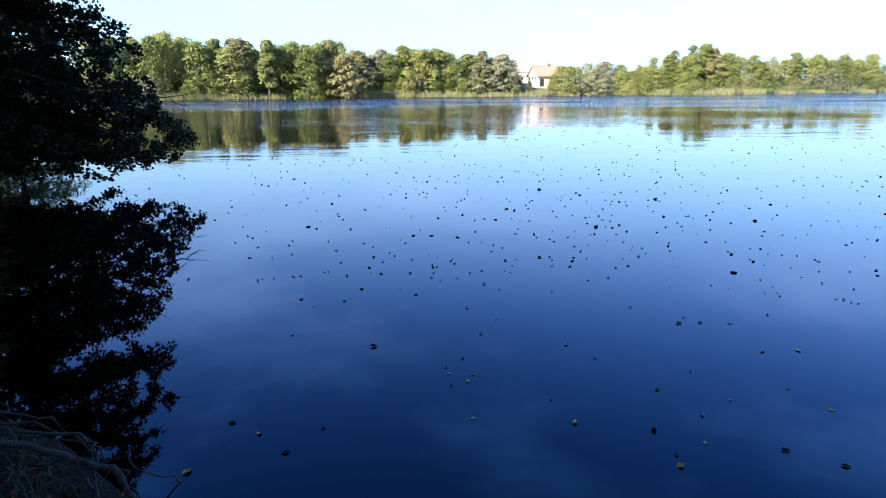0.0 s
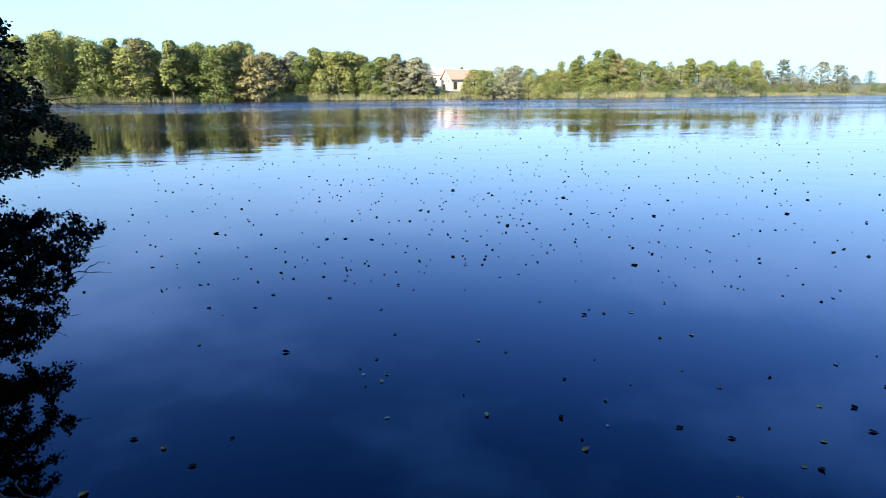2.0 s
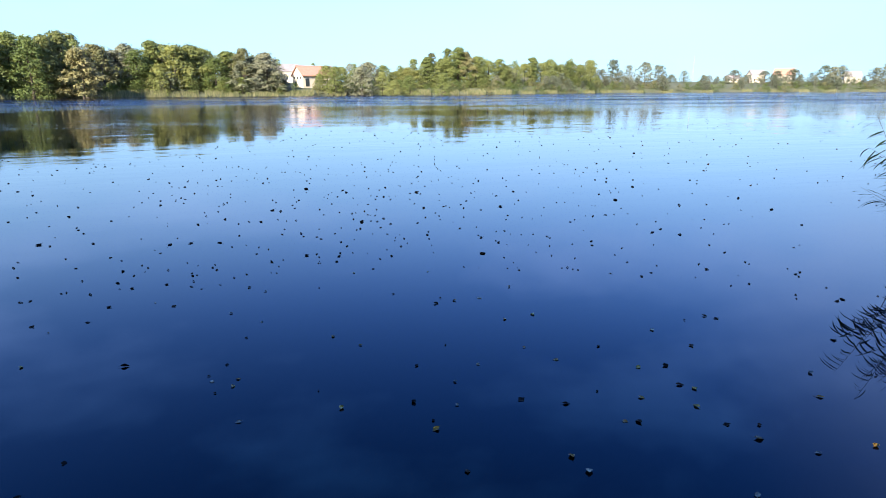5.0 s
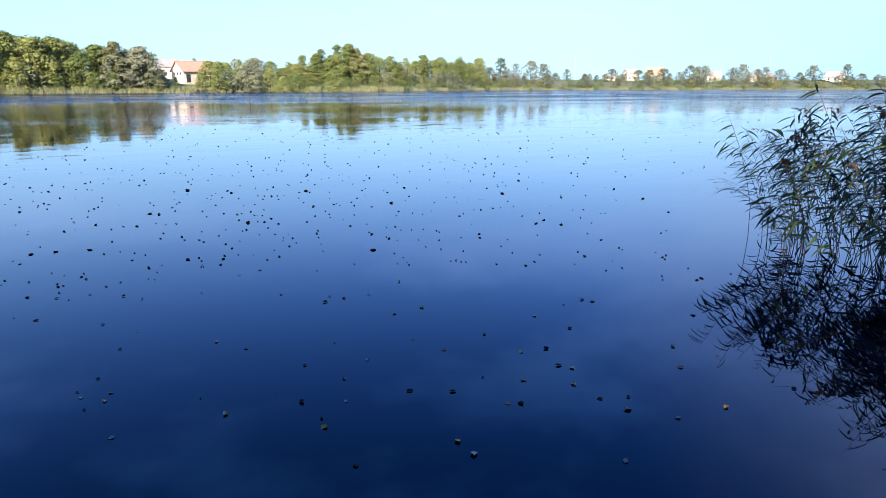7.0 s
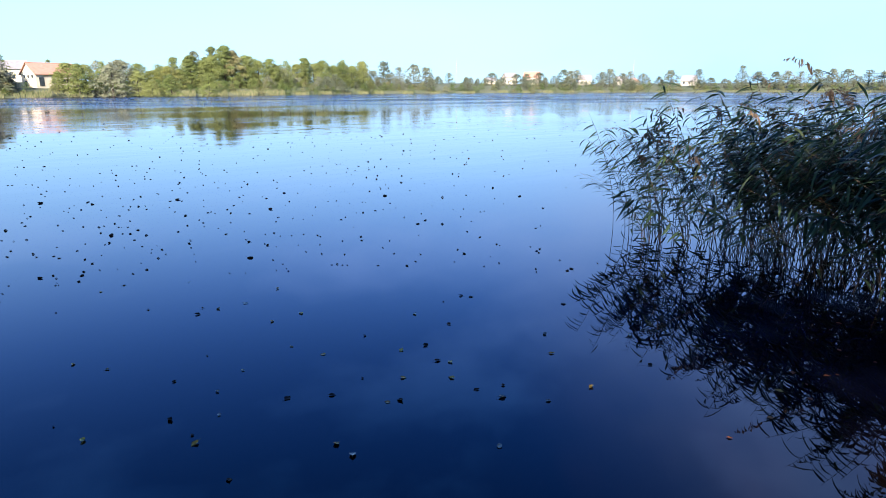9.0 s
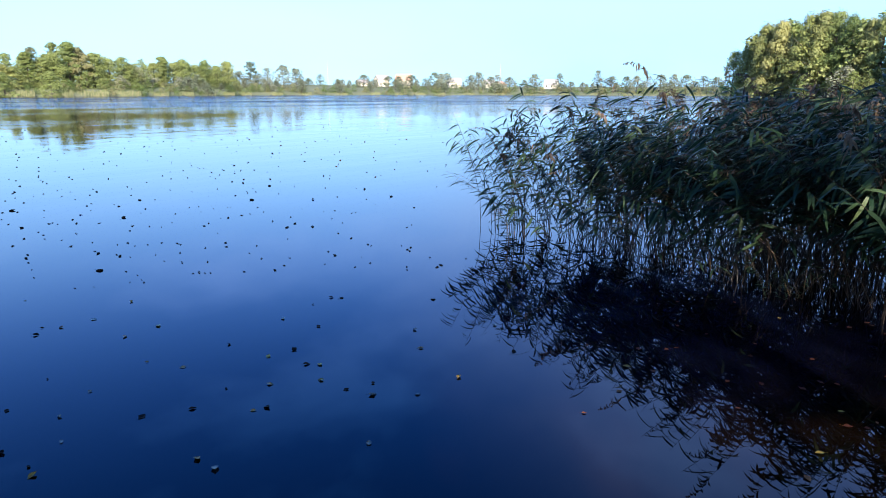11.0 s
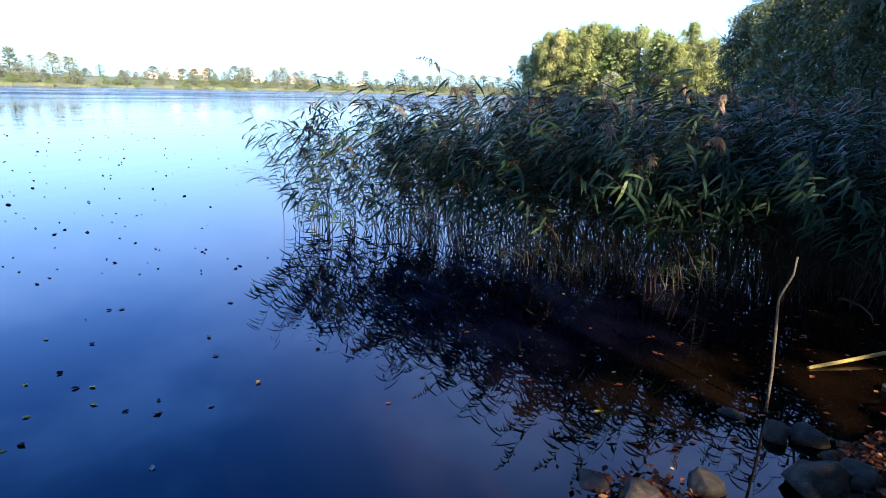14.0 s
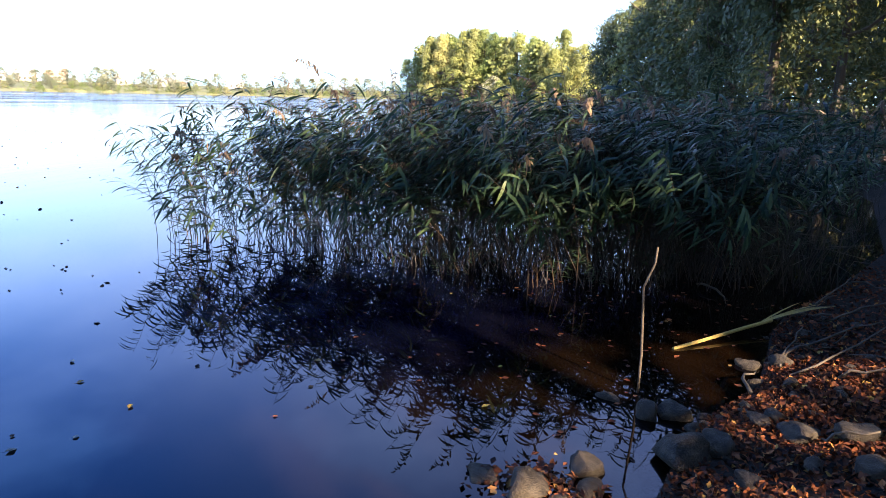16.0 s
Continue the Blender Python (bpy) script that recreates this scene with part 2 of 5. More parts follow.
LEAF = {
    "dec": foliage("leaves_green", [(0.0, (0.08, 0.115, 0.03)), (0.5, (0.18, 0.205, 0.06)), (1.0, (0.27, 0.275, 0.09))], 0.6, 0.4, 0.3),
    "yellow": foliage("leaves_yellowing", [(0.0, (0.11, 0.125, 0.036)), (0.5, (0.195, 0.2, 0.055)), (1.0, (0.29, 0.265, 0.08))], 0.6, 0.3, 0.35),
    "willow": foliage("leaves_grey_green", [(0.0, (0.08, 0.095, 0.05)), (0.5, (0.155, 0.16, 0.095)), (1.0, (0.24, 0.23, 0.15))], 0.6, 0.25, 0.3),
    "brown": foliage("leaves_browning", [(0.0, (0.08, 0.085, 0.035)), (0.5, (0.16, 0.15, 0.06)), (1.0, (0.24, 0.205, 0.09))], 0.6, 0.3, 0.3),
    "birch": foliage("leaves_birch", [(0.0, (0.1, 0.115, 0.035)), (0.5, (0.2, 0.2, 0.065)), (1.0, (0.31, 0.275, 0.1))], 0.6, 0.3, 0.35),
    # greyed leaves: aerial haze over the far shore is put into the colour
    "hazed": foliage("leaves_grey_green_hazed", [(0.0, (0.07, 0.085, 0.05)), (0.5, (0.12, 0.13, 0.085)), (1.0, (0.19, 0.185, 0.13))], 0.7, 0.15, 0.3, 0.1),
    "tall": foliage("leaves_dark_green", [(0.0, (0.055, 0.08, 0.022)), (0.5, (0.115, 0.135, 0.035)), (1.0, (0.19, 0.19, 0.06))], 0.6, 0.25, 0.5),
    # green leaves darkened: the shade of the near wood is put into the colour
    "shaded_green": foliage("leaves_green_shaded", [(0.0, (0.03, 0.046, 0.019)), (0.5, (0.062, 0.078, 0.028)), (1.0, (0.135, 0.13, 0.036))], 0.6, 0.3, 0.45),
    # near-black leaves: the tree's backlit shade is put into their colour
    "alder": foliage("leaves_alder_backlit", [(0.0, (0.006, 0.012, 0.005)), (0.5, (0.012, 0.02, 0.008)), (1.0, (0.022, 0.03, 0.01))], 0.6, 0.12, 0.8, 0.08),
}
# near-black to light by leaf: shaded gaps and lit blades put into colour
REED_GREEN = foliage("reed_leaves_lit_shaded", [(0.0, (0.003, 0.009, 0.005)), (0.45, (0.013, 0.031, 0.016)), (0.82, (0.065, 0.095, 0.042)), (1.0, (0.135, 0.135, 0.055))], 0.42, 0.25, 0.8, 0.1)
REED_STEM = foliage("reed_stems", [(0.0, (0.012, 0.009, 0.007)), (0.55, (0.038, 0.023, 0.014)), (1.0, (0.15, 0.08, 0.036))], 0.5, 0.0, 0.5)
REED_PLUME = foliage("reed_plumes", [(0.0, (0.07, 0.048, 0.035)), (0.5, (0.14, 0.09, 0.058)), (1.0, (0.3, 0.2, 0.11))], 0.8, 0.3, 0.6)
FRINGE = foliage("far_reeds", [(0.0, (0.075, 0.085, 0.035)), (0.5, (0.13, 0.13, 0.055)), (1.0, (0.2, 0.182, 0.09))], 0.7, 0.3, 1.0)
GRASS = foliage("grass_blades", [(0.0, (0.02, 0.038, 0.01)), (0.6, (0.055, 0.07, 0.018)), (1.0, (0.12, 0.09, 0.04))], 0.6, 0.3, 1.0)
LITTER = foliage("fallen_leaves", [(0.0, (0.014, 0.006, 0.004)), (0.45, (0.07, 0.022, 0.011)), (0.8, (0.19, 0.055, 0.023)), (0.95, (0.33, 0.115, 0.04)), (1.0, (0.33, 0.19, 0.05))], 0.6, 0.15, 1.0, 0.08)
# brown leaf made darker still: backlight off the water is put into it
BROWN_BACKLIT_LEAF = foliage("brown_backlit_leaf", [(0.0, (0.008, 0.006, 0.005)), (0.6, (0.025, 0.014, 0.01)), (1.0, (0.06, 0.03, 0.018))], 0.7, 0.05, 0.1, 0.08)
GOLD_LEAF = foliage("yellow_birch_leaf", [(0.0, (0.28, 0.11, 0.02)), (0.5, (0.46, 0.24, 0.03)), (1.0, (0.5, 0.36, 0.06))], 0.45, 0.15, 0.1)
PALE_LEAF = foliage("pale_leaf_underside", [(0.0, (0.22, 0.2, 0.15)), (1.0, (0.36, 0.34, 0.27))], 0.45, 0.15, 0.1)

# ---- mesh helpers ----
rng = np.random.default_rng(7)


def mesh_of(name, verts, faces, *mats):
    me = bpy.data.meshes.new(name)
    me.from_pydata([tuple(v) for v in verts], [], [tuple(int(i) for i in f) for f in faces])
    for m in mats:
        me.materials.append(m)
    me.update()
    return me


def part(name, me, parent, label="", m=None):
    ob = new(name, me)
    ob.parent = parent
    if m is not None:
        ob.matrix_basis = m
    return tagged(ob, label)


def join(pieces):
    """Joins (verts, faces) pairs into one pair."""
    vs, fs, n = [], [], 0
    for v, f in pieces:
        vs.append(np.asarray(v, float))
        fs.extend([tuple(i + n for i in q) for q in f])
        n += len(v)
    return np.concatenate(vs), fs


def tube(points, radii, sides=6, cap=True):
    """A round, tapering limb along points."""
    pts = np.asarray(points, float)
    verts, faces = [], []
    for k, p in enumerate(pts):
        d = pts[min(k + 1, len(pts) - 1)] - pts[max(k - 1, 0)]
        d = d / (np.linalg.norm(d) + 1e-9)
        a = np.cross(d, (0.31, 0.95, 0.05) if abs(d[2]) > 0.6 else (0, 0, 1.0))
        a /= np.linalg.norm(a)
        b = np.cross(d, a)
        for s in range(sides):
            w = 2 * math.pi * s / sides
            verts.append(p + radii[k] * (math.cos(w) * a + math.sin(w) * b))
    for k in range(len(pts) - 1):
        for s in range(sides):
            t = (s + 1) % sides
            faces.append((k * sides + s, k * sides + t, (k + 1) * sides + t, (k + 1) * sides + s))
    if cap:
        faces.append(tuple(range(sides))[::-1])
        faces.append(tuple((len(pts) - 1) * sides + s for s in range(sides)))
    return np.array(verts), faces


def curve_pts(a, b, sag=0.0, bend=0.0, n=6, wob=0.0, r=rng):
    """Points from a to b, bowed downwards by sag and sideways by bend."""
    a, b = np.asarray(a, float), np.asarray(b, float)
    side = np.cross(b - a, (0, 0, 1.0))
    side /= np.linalg.norm(side) + 1e-9
    out = []
    for k in range(n):
        u = k / (n - 1)
        hump = 4 * u * (1 - u)
        p = a + (b - a) * u + side * bend * hump - np.array([0, 0, sag * hump])
        if 0 < k < n - 1:
            p = p + r.normal(0, wob, 3)
        out.append(p)
    return np.array(out)


def cards(centres, normals, size, long=1.5, r=rng, fold=0.18):
    """Small pointed leaf shapes, one a centre, lying across the normals."""
    c, nrm = np.asarray(centres, float), np.asarray(normals, float)
    n = len(c)
    nrm = nrm / (np.linalg.norm(nrm, axis=1, keepdims=True) + 1e-9)
    t = r.normal(0, 1, (n, 3))
    u = np.cross(nrm, t)
    u /= np.linalg.norm(u, axis=1, keepdims=True) + 1e-9
    v = np.cross(nrm, u)
    s = (np.asarray(size) * r.uniform(0.6, 1.4, n))[:, None] * 0.5
    lift = nrm * s * fold
    verts = np.stack([c - u * s * long, c + v * s + lift, c + u * s * long, c - v * s + lift], 1).reshape(-1, 3)
    faces = [f for k in range(0, 4 * n, 4) for f in ((k, k + 1, k + 2), (k, k + 2, k + 3))]
    return verts, faces


def slips(centres, normals, size, long=1.5, r=rng):
    """Leaves seen from far off: one small triangle a centre."""
    c, nrm = np.asarray(centres, float), np.asarray(normals, float)
    n = len(c)
    nrm = nrm / (np.linalg.norm(nrm, axis=1, keepdims=True) + 1e-9)
    u = np.cross(nrm, r.normal(0, 1, (n, 3)))
    u /= np.linalg.norm(u, axis=1, keepdims=True) + 1e-9
    v = np.cross(nrm, u)
    s = (np.asarray(size) * r.uniform(0.6, 1.4, n))[:, None] * 0.62
    verts = np.stack([c - u * s * long, c + u * s * 0.5 + v * s, c + u * s * 0.7 - v * s * 0.9], 1).reshape(-1, 3)
    return verts, [(k, k + 1, k + 2) for k in range(0, 3 * n, 3)]


def moved(piece, m):
    v, f = piece
    a = np.array(m)
    return v @ a[:3, :3].T + a[:3, 3], f


# ---- lake shore and ground ----
CENTRE = np.array([0.0, 6.0])
SHORE = [
    (0.0, 1.3), (1.5, 0.5), (2.6, -0.75), (3.0, -1.08), (3.4, -1.25), (3.8, -1.5), (4.2, -1.85), (4.7, -2.05), (5.2, -2.25), (5.75, -2.55), (6.6, -3.25), (8.5, -4.6),
    (13, -6.5), (22, -8.5), (34, -10.5), (60, -14), (85, -13), (118, -8), (128, 3), (140, 12), (152, 22), (165, 34), (300, 66), (405, 93), (396, 130),
    (384, 171), (355, 205), (308, 240), (250, 240), (206, 245), (172, 246), (103, 211), (59, 207), (27, 190), (-5, 188), (-37, 174), (-61, 159),
    (-72, 141), (-70, 110), (-50, 70), (-30, 40), (-16, 22), (-10.5, 14.5), (-8, 10.5), (-5, 6.5), (-3.4, 4.4), (-2.55, 3.15), (-2.05, 2.92),
]
SHORE_TOO = [(-1.65, 2.6), (-1.35, 2.38), (-1.0, 1.9)]


def shore_columns():
    pts = SHORE + SHORE_TOO + SHORE[:1]
    out = []
    for (ax, ay), (bx, by) in zip(pts, pts[1:]):
        length = math.hypot(bx - ax, by - ay)
        step = 0.16 if max(abs(ax), abs(ay)) < 9 else max(0.6, 0.045 * math.hypot(ax, ay))
        n = max(1, int(length / step))
        for k in range(n):
            x, y = ax + (bx - ax) * k / n, ay + (by - ay) * k / n
            wob = 0.05 * min(1.0, step * 3) + 0.02 * step
            out.append((x + wob * noise.noise((x * 1.7, y * 1.7, 0)), y + wob * noise.noise((x * 1.7, y * 1.7, 9))))
    return np.array(out)


COLS = shore_columns()
COL_DIR = COLS - CENTRE
COL_R = np.hypot(*COL_DIR.T)
COL_DIR = COL_DIR / COL_R[:, None]
COL_ANG = np.unwrap(np.arctan2(COL_DIR[:, 0], COL_DIR[:, 1]))
ORDER = np.argsort(COL_ANG % (2 * math.pi))


def shore_gap(x, y):
    """How far a place lies behind the shore line (negative: out on the lake), and the shore's own distance."""
    dx, dy = x - CENTRE[0], y - CENTRE[1]
    r = np.interp(math.atan2(dx, dy) % (2 * math.pi), (COL_ANG % (2 * math.pi))[ORDER], COL_R[ORDER], period=2 * math.pi)
    return math.hypot(dx, dy) - r, r


def height(d, r, x, y):
    if d < 0:
        return -min(3.0, 0.13 * -d + 0.1 * (1 - math.exp(d / 0.5)))
    far = min(1.0, max(0.0, (r - 30) / 60))
    z = 0.3 * (1 - math.exp(-d / 1.5)) + 0.03 * min(d, 40)
    z += far * (1.5 * (1 - math.exp(-d / 12)) + 7 * (1 - math.exp(-d / 260)))
    z += min(1.0, d) * (0.04 * noise.noise((x * 1.3, y * 1.3, 3)) + 0.3 * min(1, d / 20) * noise.noise((x * 0.05, y * 0.05, 5)))
    return z + 0.01 * noise.noise((x * 6, y * 6, 1)) * min(1.0, d * 3)


def ground_z(x, y):
    d, r = shore_gap(x, y)
    return height(d, r, x, y)


def build_ground():
    inner = [3.6, 2.6, 1.7, 1.1, 0.7, 0.4, 0.2, 0.08]
    outer = [0, 0.06, 0.15, 0.3, 0.5, 0.75, 1.05, 1.4, 1.9, 2.5, 3.3, 4.5, 6, 8, 11, 15, 21, 30, 45, 70, 110, 180, 300, 500, 900, 1800, 3600]
    rings = [-v for v in inner] + outer
    n = len(COLS)
    verts = []
    for d in rings:
        for (ux, uy), r in zip(COL_DIR, COL_R):
            x, y = CENTRE[0] + ux * (r + d), CENTRE[1] + uy * (r + d)
            verts.append((x, y, height(d, r, x, y)))
    verts.append((*CENTRE, -1.0))
    faces = [(k * n + c, k * n + (c + 1) % n, (k + 1) * n + (c + 1) % n, (k + 1) * n + c) for k in range(len(rings) - 1) for c in range(n)]
    faces += [(len(verts) - 1, (c + 1) % n, c) for c in range(n)]
    me = mesh_of("ground", verts, faces, EARTH, MEADOW)
    for p in me.polygons:
        p.use_smooth = True
        p.material_index = 1 if p.center.length > 100 else 0
    if me.polygons[len(me.polygons) // 2].normal.z < 0:
        me.flip_normals()
    return tagged(new("ground", me), "dark earth shore strewn with leaves, meadows beyond the lake", "ground", kind="structure")


def build_water():
    rings = [-3.6, -2.6, -1.7, -1.1, -0.7, -0.4, -0.2, -0.08, 0.0, 0.25]
    n = len(COLS)
    verts, depth = [], []
    for d in rings:
        for (ux, uy), r in zip(COL_DIR, COL_R):
            x, y = CENTRE[0] + ux * (r + d), CENTRE[1] + uy * (r + d)
            verts.append((x, y, 0.0))
            depth.append(max(0.0, -height(d, r, x, y)))
    verts.append((*CENTRE, 0.0))
    depth.append(1.0)
    faces = [(k * n + c, k * n + (c + 1) % n, (k + 1) * n + (c + 1) % n, (k + 1) * n + c) for k in range(len(rings) - 1) for c in range(n)]
    faces += [(len(verts) - 1, (c + 1) % n, c) for c in range(n)]
    me = mesh_of("water", verts, faces, WATER)
    if me.polygons[0].normal.z < 0:
        me.flip_normals()
    at = me.attributes.new("depth", "FLOAT", "POINT")
    at.data.foreach_set("value", depth)
    return tagged(new("water", me), "calm dark blue lake water mirroring the sky", "lake", kind="structure")


build_ground()
build_water()

# ---- trees ----
TREE_WORDS = {
    "dec": "leafy green deciduous tree on the lake shore",
    "yellow": "broad tree with yellowing autumn leaves by the lake",
    "willow": "grey-green willow with a soft rounded crown on the shore",
    "brown": "tree with browning autumn leaves in the shore wood",
    "birch": "slender tree with pale yellow-green leaves at the water",
    "canopy": "tall tree with a high leafy crown, set behind the shore for shade",
    "shaded_green": "green tree at the edge of the bay, shade put into its leaf colour",
    "tall": "tall ragged dark tree standing above its neighbours",
}
# half width of the crown, its lowest point, blobs, spread of a blob, leaf size, all for a tree one unit high; and the rows of the crown
CROWN = {
    "dec": (0.31, 0.02, 46, 0.098, 0.023),
    "yellow": (0.42, 0.06, 40, 0.115, 0.030),
    "willow": (0.44, 0.05, 40, 0.105, 0.030),
    "brown": (0.34, 0.10, 32, 0.1, 0.028),
    "birch": (0.27, 0.10, 32, 0.095, 0.028),
    "canopy": (0.42, 0.3, 46, 0.13, 0.034),
    "shaded_green": (0.34, 0.04, 44, 0.1, 0.025),
    "tall": (0.22, 0.22, 26, 0.085, 0.028),
}


def crown_mesh(kind, seed, count, leaf, fine=False, tint=None):
    r = np.random.default_rng(seed)
    half, low, blobs, spread, _ = CROWN[kind]
    centres, normals, sizes = [], [], []
    spots = []
    for k in range(blobs):
        u = (k + r.uniform(0, 1)) / blobs
        z = low + spread * 0.6 + (1 - low - spread * 1.3) * u
        w = half * (0.95 - 0.75 * max(0, u - 0.35) ** 1.4 / 0.55) * (0.8 + 0.35 * r.uniform())
        if kind == "tall":
            w = half * (1.0 - 0.65 * u) * r.uniform(0.5, 1.25)
        a = k * 2.399 + r.uniform(-0.5, 0.5)
        d = max(0.0, w - spread * 0.5) * r.uniform(0.55, 1.0)
        spots.append((d * math.cos(a), d * math.sin(a), z, spread * r.uniform(0.65, 1.3)))
    spots.append((0, 0, 1 - spread * 0.9, spread * 0.9))
    share = np.array([s[3] ** 2 for s in spots])
    share = (count * share / share.sum()).astype(int)
    for (x, y, z, q), m in zip(spots, share):
        p = r.normal(0, 1, (m, 3))
        p /= np.linalg.norm(p, axis=1, keepdims=True)
        p[:, 2] = np.where(p[:, 2] < -0.3, -p[:, 2] * 0.6, p[:, 2])
        out = p * q * (r.uniform(0.45, 1.12, (m, 1)) ** 0.6) * (1, 1, 0.82)
        if kind in ("willow", "birch"):
            out[:, 2] -= np.abs(r.normal(0, 0.35 * q, m))
        centres.append(out + (x, y, z))
        normals.append(p * (0.7, 0.7, 1.0) + r.normal(0, 0.24, (m, 3)) + (0, 0, 0.25))
    shape = slips if fine else cards
    return mesh_of("crown", *shape(np.concatenate(centres), np.concatenate(normals), leaf, 1.35, r), LEAF[tint or (kind if kind in LEAF else "dec")])


def trunk_mesh(kind, seed):
    r = np.random.default_rng(seed)
    half, low, *_ = CROWN[kind]
    thick = 0.017 if kind != "birch" else 0.012
    lean = r.normal(0, 0.02, 2)
    pieces = [tube([(0, 0, -0.03), (0, 0, 0.02), (lean[0] * 0.4, lean[1] * 0.4, 0.3), (lean[0], lean[1], 0.6), (lean[0], lean[1], 0.93)],
                   [thick * 1.7, thick * 1.15, thick * 0.9, thick * 0.55, thick * 0.12], 7)]
    for k in range(9):
        z = low + 0.06 + (0.8 - low) * k / 9
        a, reach = k * 2.4 + r.uniform(-0.4, 0.4), half * r.uniform(0.5, 0.85)
        tip = (lean[0] + reach * math.cos(a), lean[1] + reach * math.sin(a), z + 0.10 + r.uniform(0, 0.06))
        pieces.append(tube(curve_pts((lean[0] * 0.6, lean[1] * 0.6, z), tip, 0.015, 0.01, 4, 0.004, r), [thick * 0.42, thick * 0.33, thick * 0.2, thick * 0.07], 4))
    return mesh_of("trunk", *join(pieces), BARK)


TREE_MESH = {(kind, v): (trunk_mesh(kind, 11 * v + k), crown_mesh(kind, 31 * v + k, 1500 if kind == "canopy" else 4300, CROWN[kind][4] * (1.7 if kind == "canopy" else 0.86), True))
             for k, kind in enumerate(CROWN) for v in range(3)}
SMALL_MESH = {(kind, v): (trunk_mesh(kind, 50 * v + k), crown_mesh(kind, 53 * v + k, 950, CROWN[kind][4] * 1.3, True))
              for k, kind in enumerate(CROWN) for v in range(3)}
# far shore trees and bushes, all in the haze-coloured leaves
FAR_MESH = {(kind, v): (trunk_mesh(kind, 50 * v + k), crown_mesh(kind, 47 * v + k, 1300, CROWN[kind][4] * 1.12, True, "hazed"))
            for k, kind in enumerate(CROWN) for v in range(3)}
# sparse crowns for the unseen wood, made to let some sun through
THIN_MESH = {("canopy", v): (trunk_mesh("canopy", 15 * v), crown_mesh("canopy", 37 * v, 860, CROWN["canopy"][4] * 0.55)) for v in range(3)}
# close crowns of every kind take the leaf colour with shade painted in
CLOSE_MESH = {(kind, 0): (trunk_mesh(kind, 21 + k), crown_mesh(kind, 23 + k, 17000, CROWN[kind][4] * 0.31, True, "shaded_green")) for k, kind in enumerate(("shaded_green", "yellow", "tall"))}
NEAR_MESH = {(kind, v): (trunk_mesh(kind, 70 * v + k), crown_mesh(kind, 91 * v + k, 8200, CROWN[kind][4] * 0.58, True, "shaded_green" if kind == "canopy" else None))
             for k, kind in enumerate(("dec", "yellow", "birch", "tall", "shaded_green", "canopy")) for v in range(2)}


def tree(kind, x, y, h, wide=1.0, group="", near=False, r=rng, small=False, thin=False, close=False, far=False):
    meshes = FAR_MESH if far else THIN_MESH if thin else CLOSE_MESH if close else NEAR_MESH if near else SMALL_MESH if small else TREE_MESH
    trunk, crown = meshes[kind, int(r.integers(1 if close else 2 if near else 3))]
    ob = new("tree")
    ob.empty_display_size = 0.3
    ob.matrix_basis = pose(x, y, ground_z(x, y) - 0.05, 0, 0, float(r.uniform(0, 360))) @ Matrix.Diagonal((h * wide, h * wide, h, 1))
    part("trunk", trunk, ob)
    part("crown", crown, ob)
    return tagged(ob, TREE_WORDS[kind], "tree", group)


def bush(x, y, h, kind, group, r=rng):
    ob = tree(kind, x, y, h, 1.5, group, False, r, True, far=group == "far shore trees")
    ob.name = "bush"
    ob.matrix_basis = ob.matrix_basis @ Matrix.Translation((0, 0, -0.18)) @ Matrix.Diagonal((1, 1, 1.15, 1))
    ob["label"], ob["category"] = "low leafy bush at the edge of the wood", "bush"
    return ob


# x, y, height and kind of the trees that make the skyline
WEST_WOOD = [
    (-83.4, 155.0, 14.0, "dec"), (-82.0, 160.3, 15.2, "dec"), (-79.8, 165.8, 15.4, "dec"), (-72.6, 160.3, 15.4, "dec"), (-71.0, 165.4, 16.9, "dec"),
    (-69.3, 170.4, 16.0, "dec"), (-62.7, 164.4, 14.4, "dec"), (-61.7, 169.1, 13.6, "dec"), (-61.1, 173.5, 15.6, "tall"), (-55.8, 166.9, 12.8, "dec"),
    (-54.2, 171.7, 15.4, "brown"), (-51.8, 176.6, 13.0, "dec"), (-46.2, 169.8, 14.9, "tall"), (-43.8, 174.6, 13.6, "dec"), (-41.8, 179.2, 15.1, "dec"),
    (-36.4, 172.2, 13.6, "dec"), (-34.0, 176.8, 14.8, "birch"), (-31.6, 181.3, 16.1, "birch"), (-26.6, 174.0, 11.2, "brown"),
]
WEST_GROVE = [
    (-25.9, 194.3, 13.5, "brown"), (-22.2, 198.8, 12.6, "willow"), (-19.0, 203.1, 14.7, "willow"), (-15.8, 195.4, 12.5, "dec"), (-11.9, 199.6, 15.1, "tall"),
    (-10.7, 203.7, 12.6, "yellow"), (-6.3, 195.9, 14.0, "yellow"), (-2.1, 200.0, 14.4, "yellow"), (1.8, 204.0, 13.6, "dec"), (4.5, 195.9, 10.5, "dec"),
    (7.7, 199.9, 12.5, "tall"), (10.4, 203.7, 9.1, "dec"), (12.1, 195.6, 10.4, "willow"), (15.8, 199.4, 11.2, "willow"), (18.6, 203.2, 12.6, "willow"),
    (21.3, 194.8, 6.7, "willow"),
]
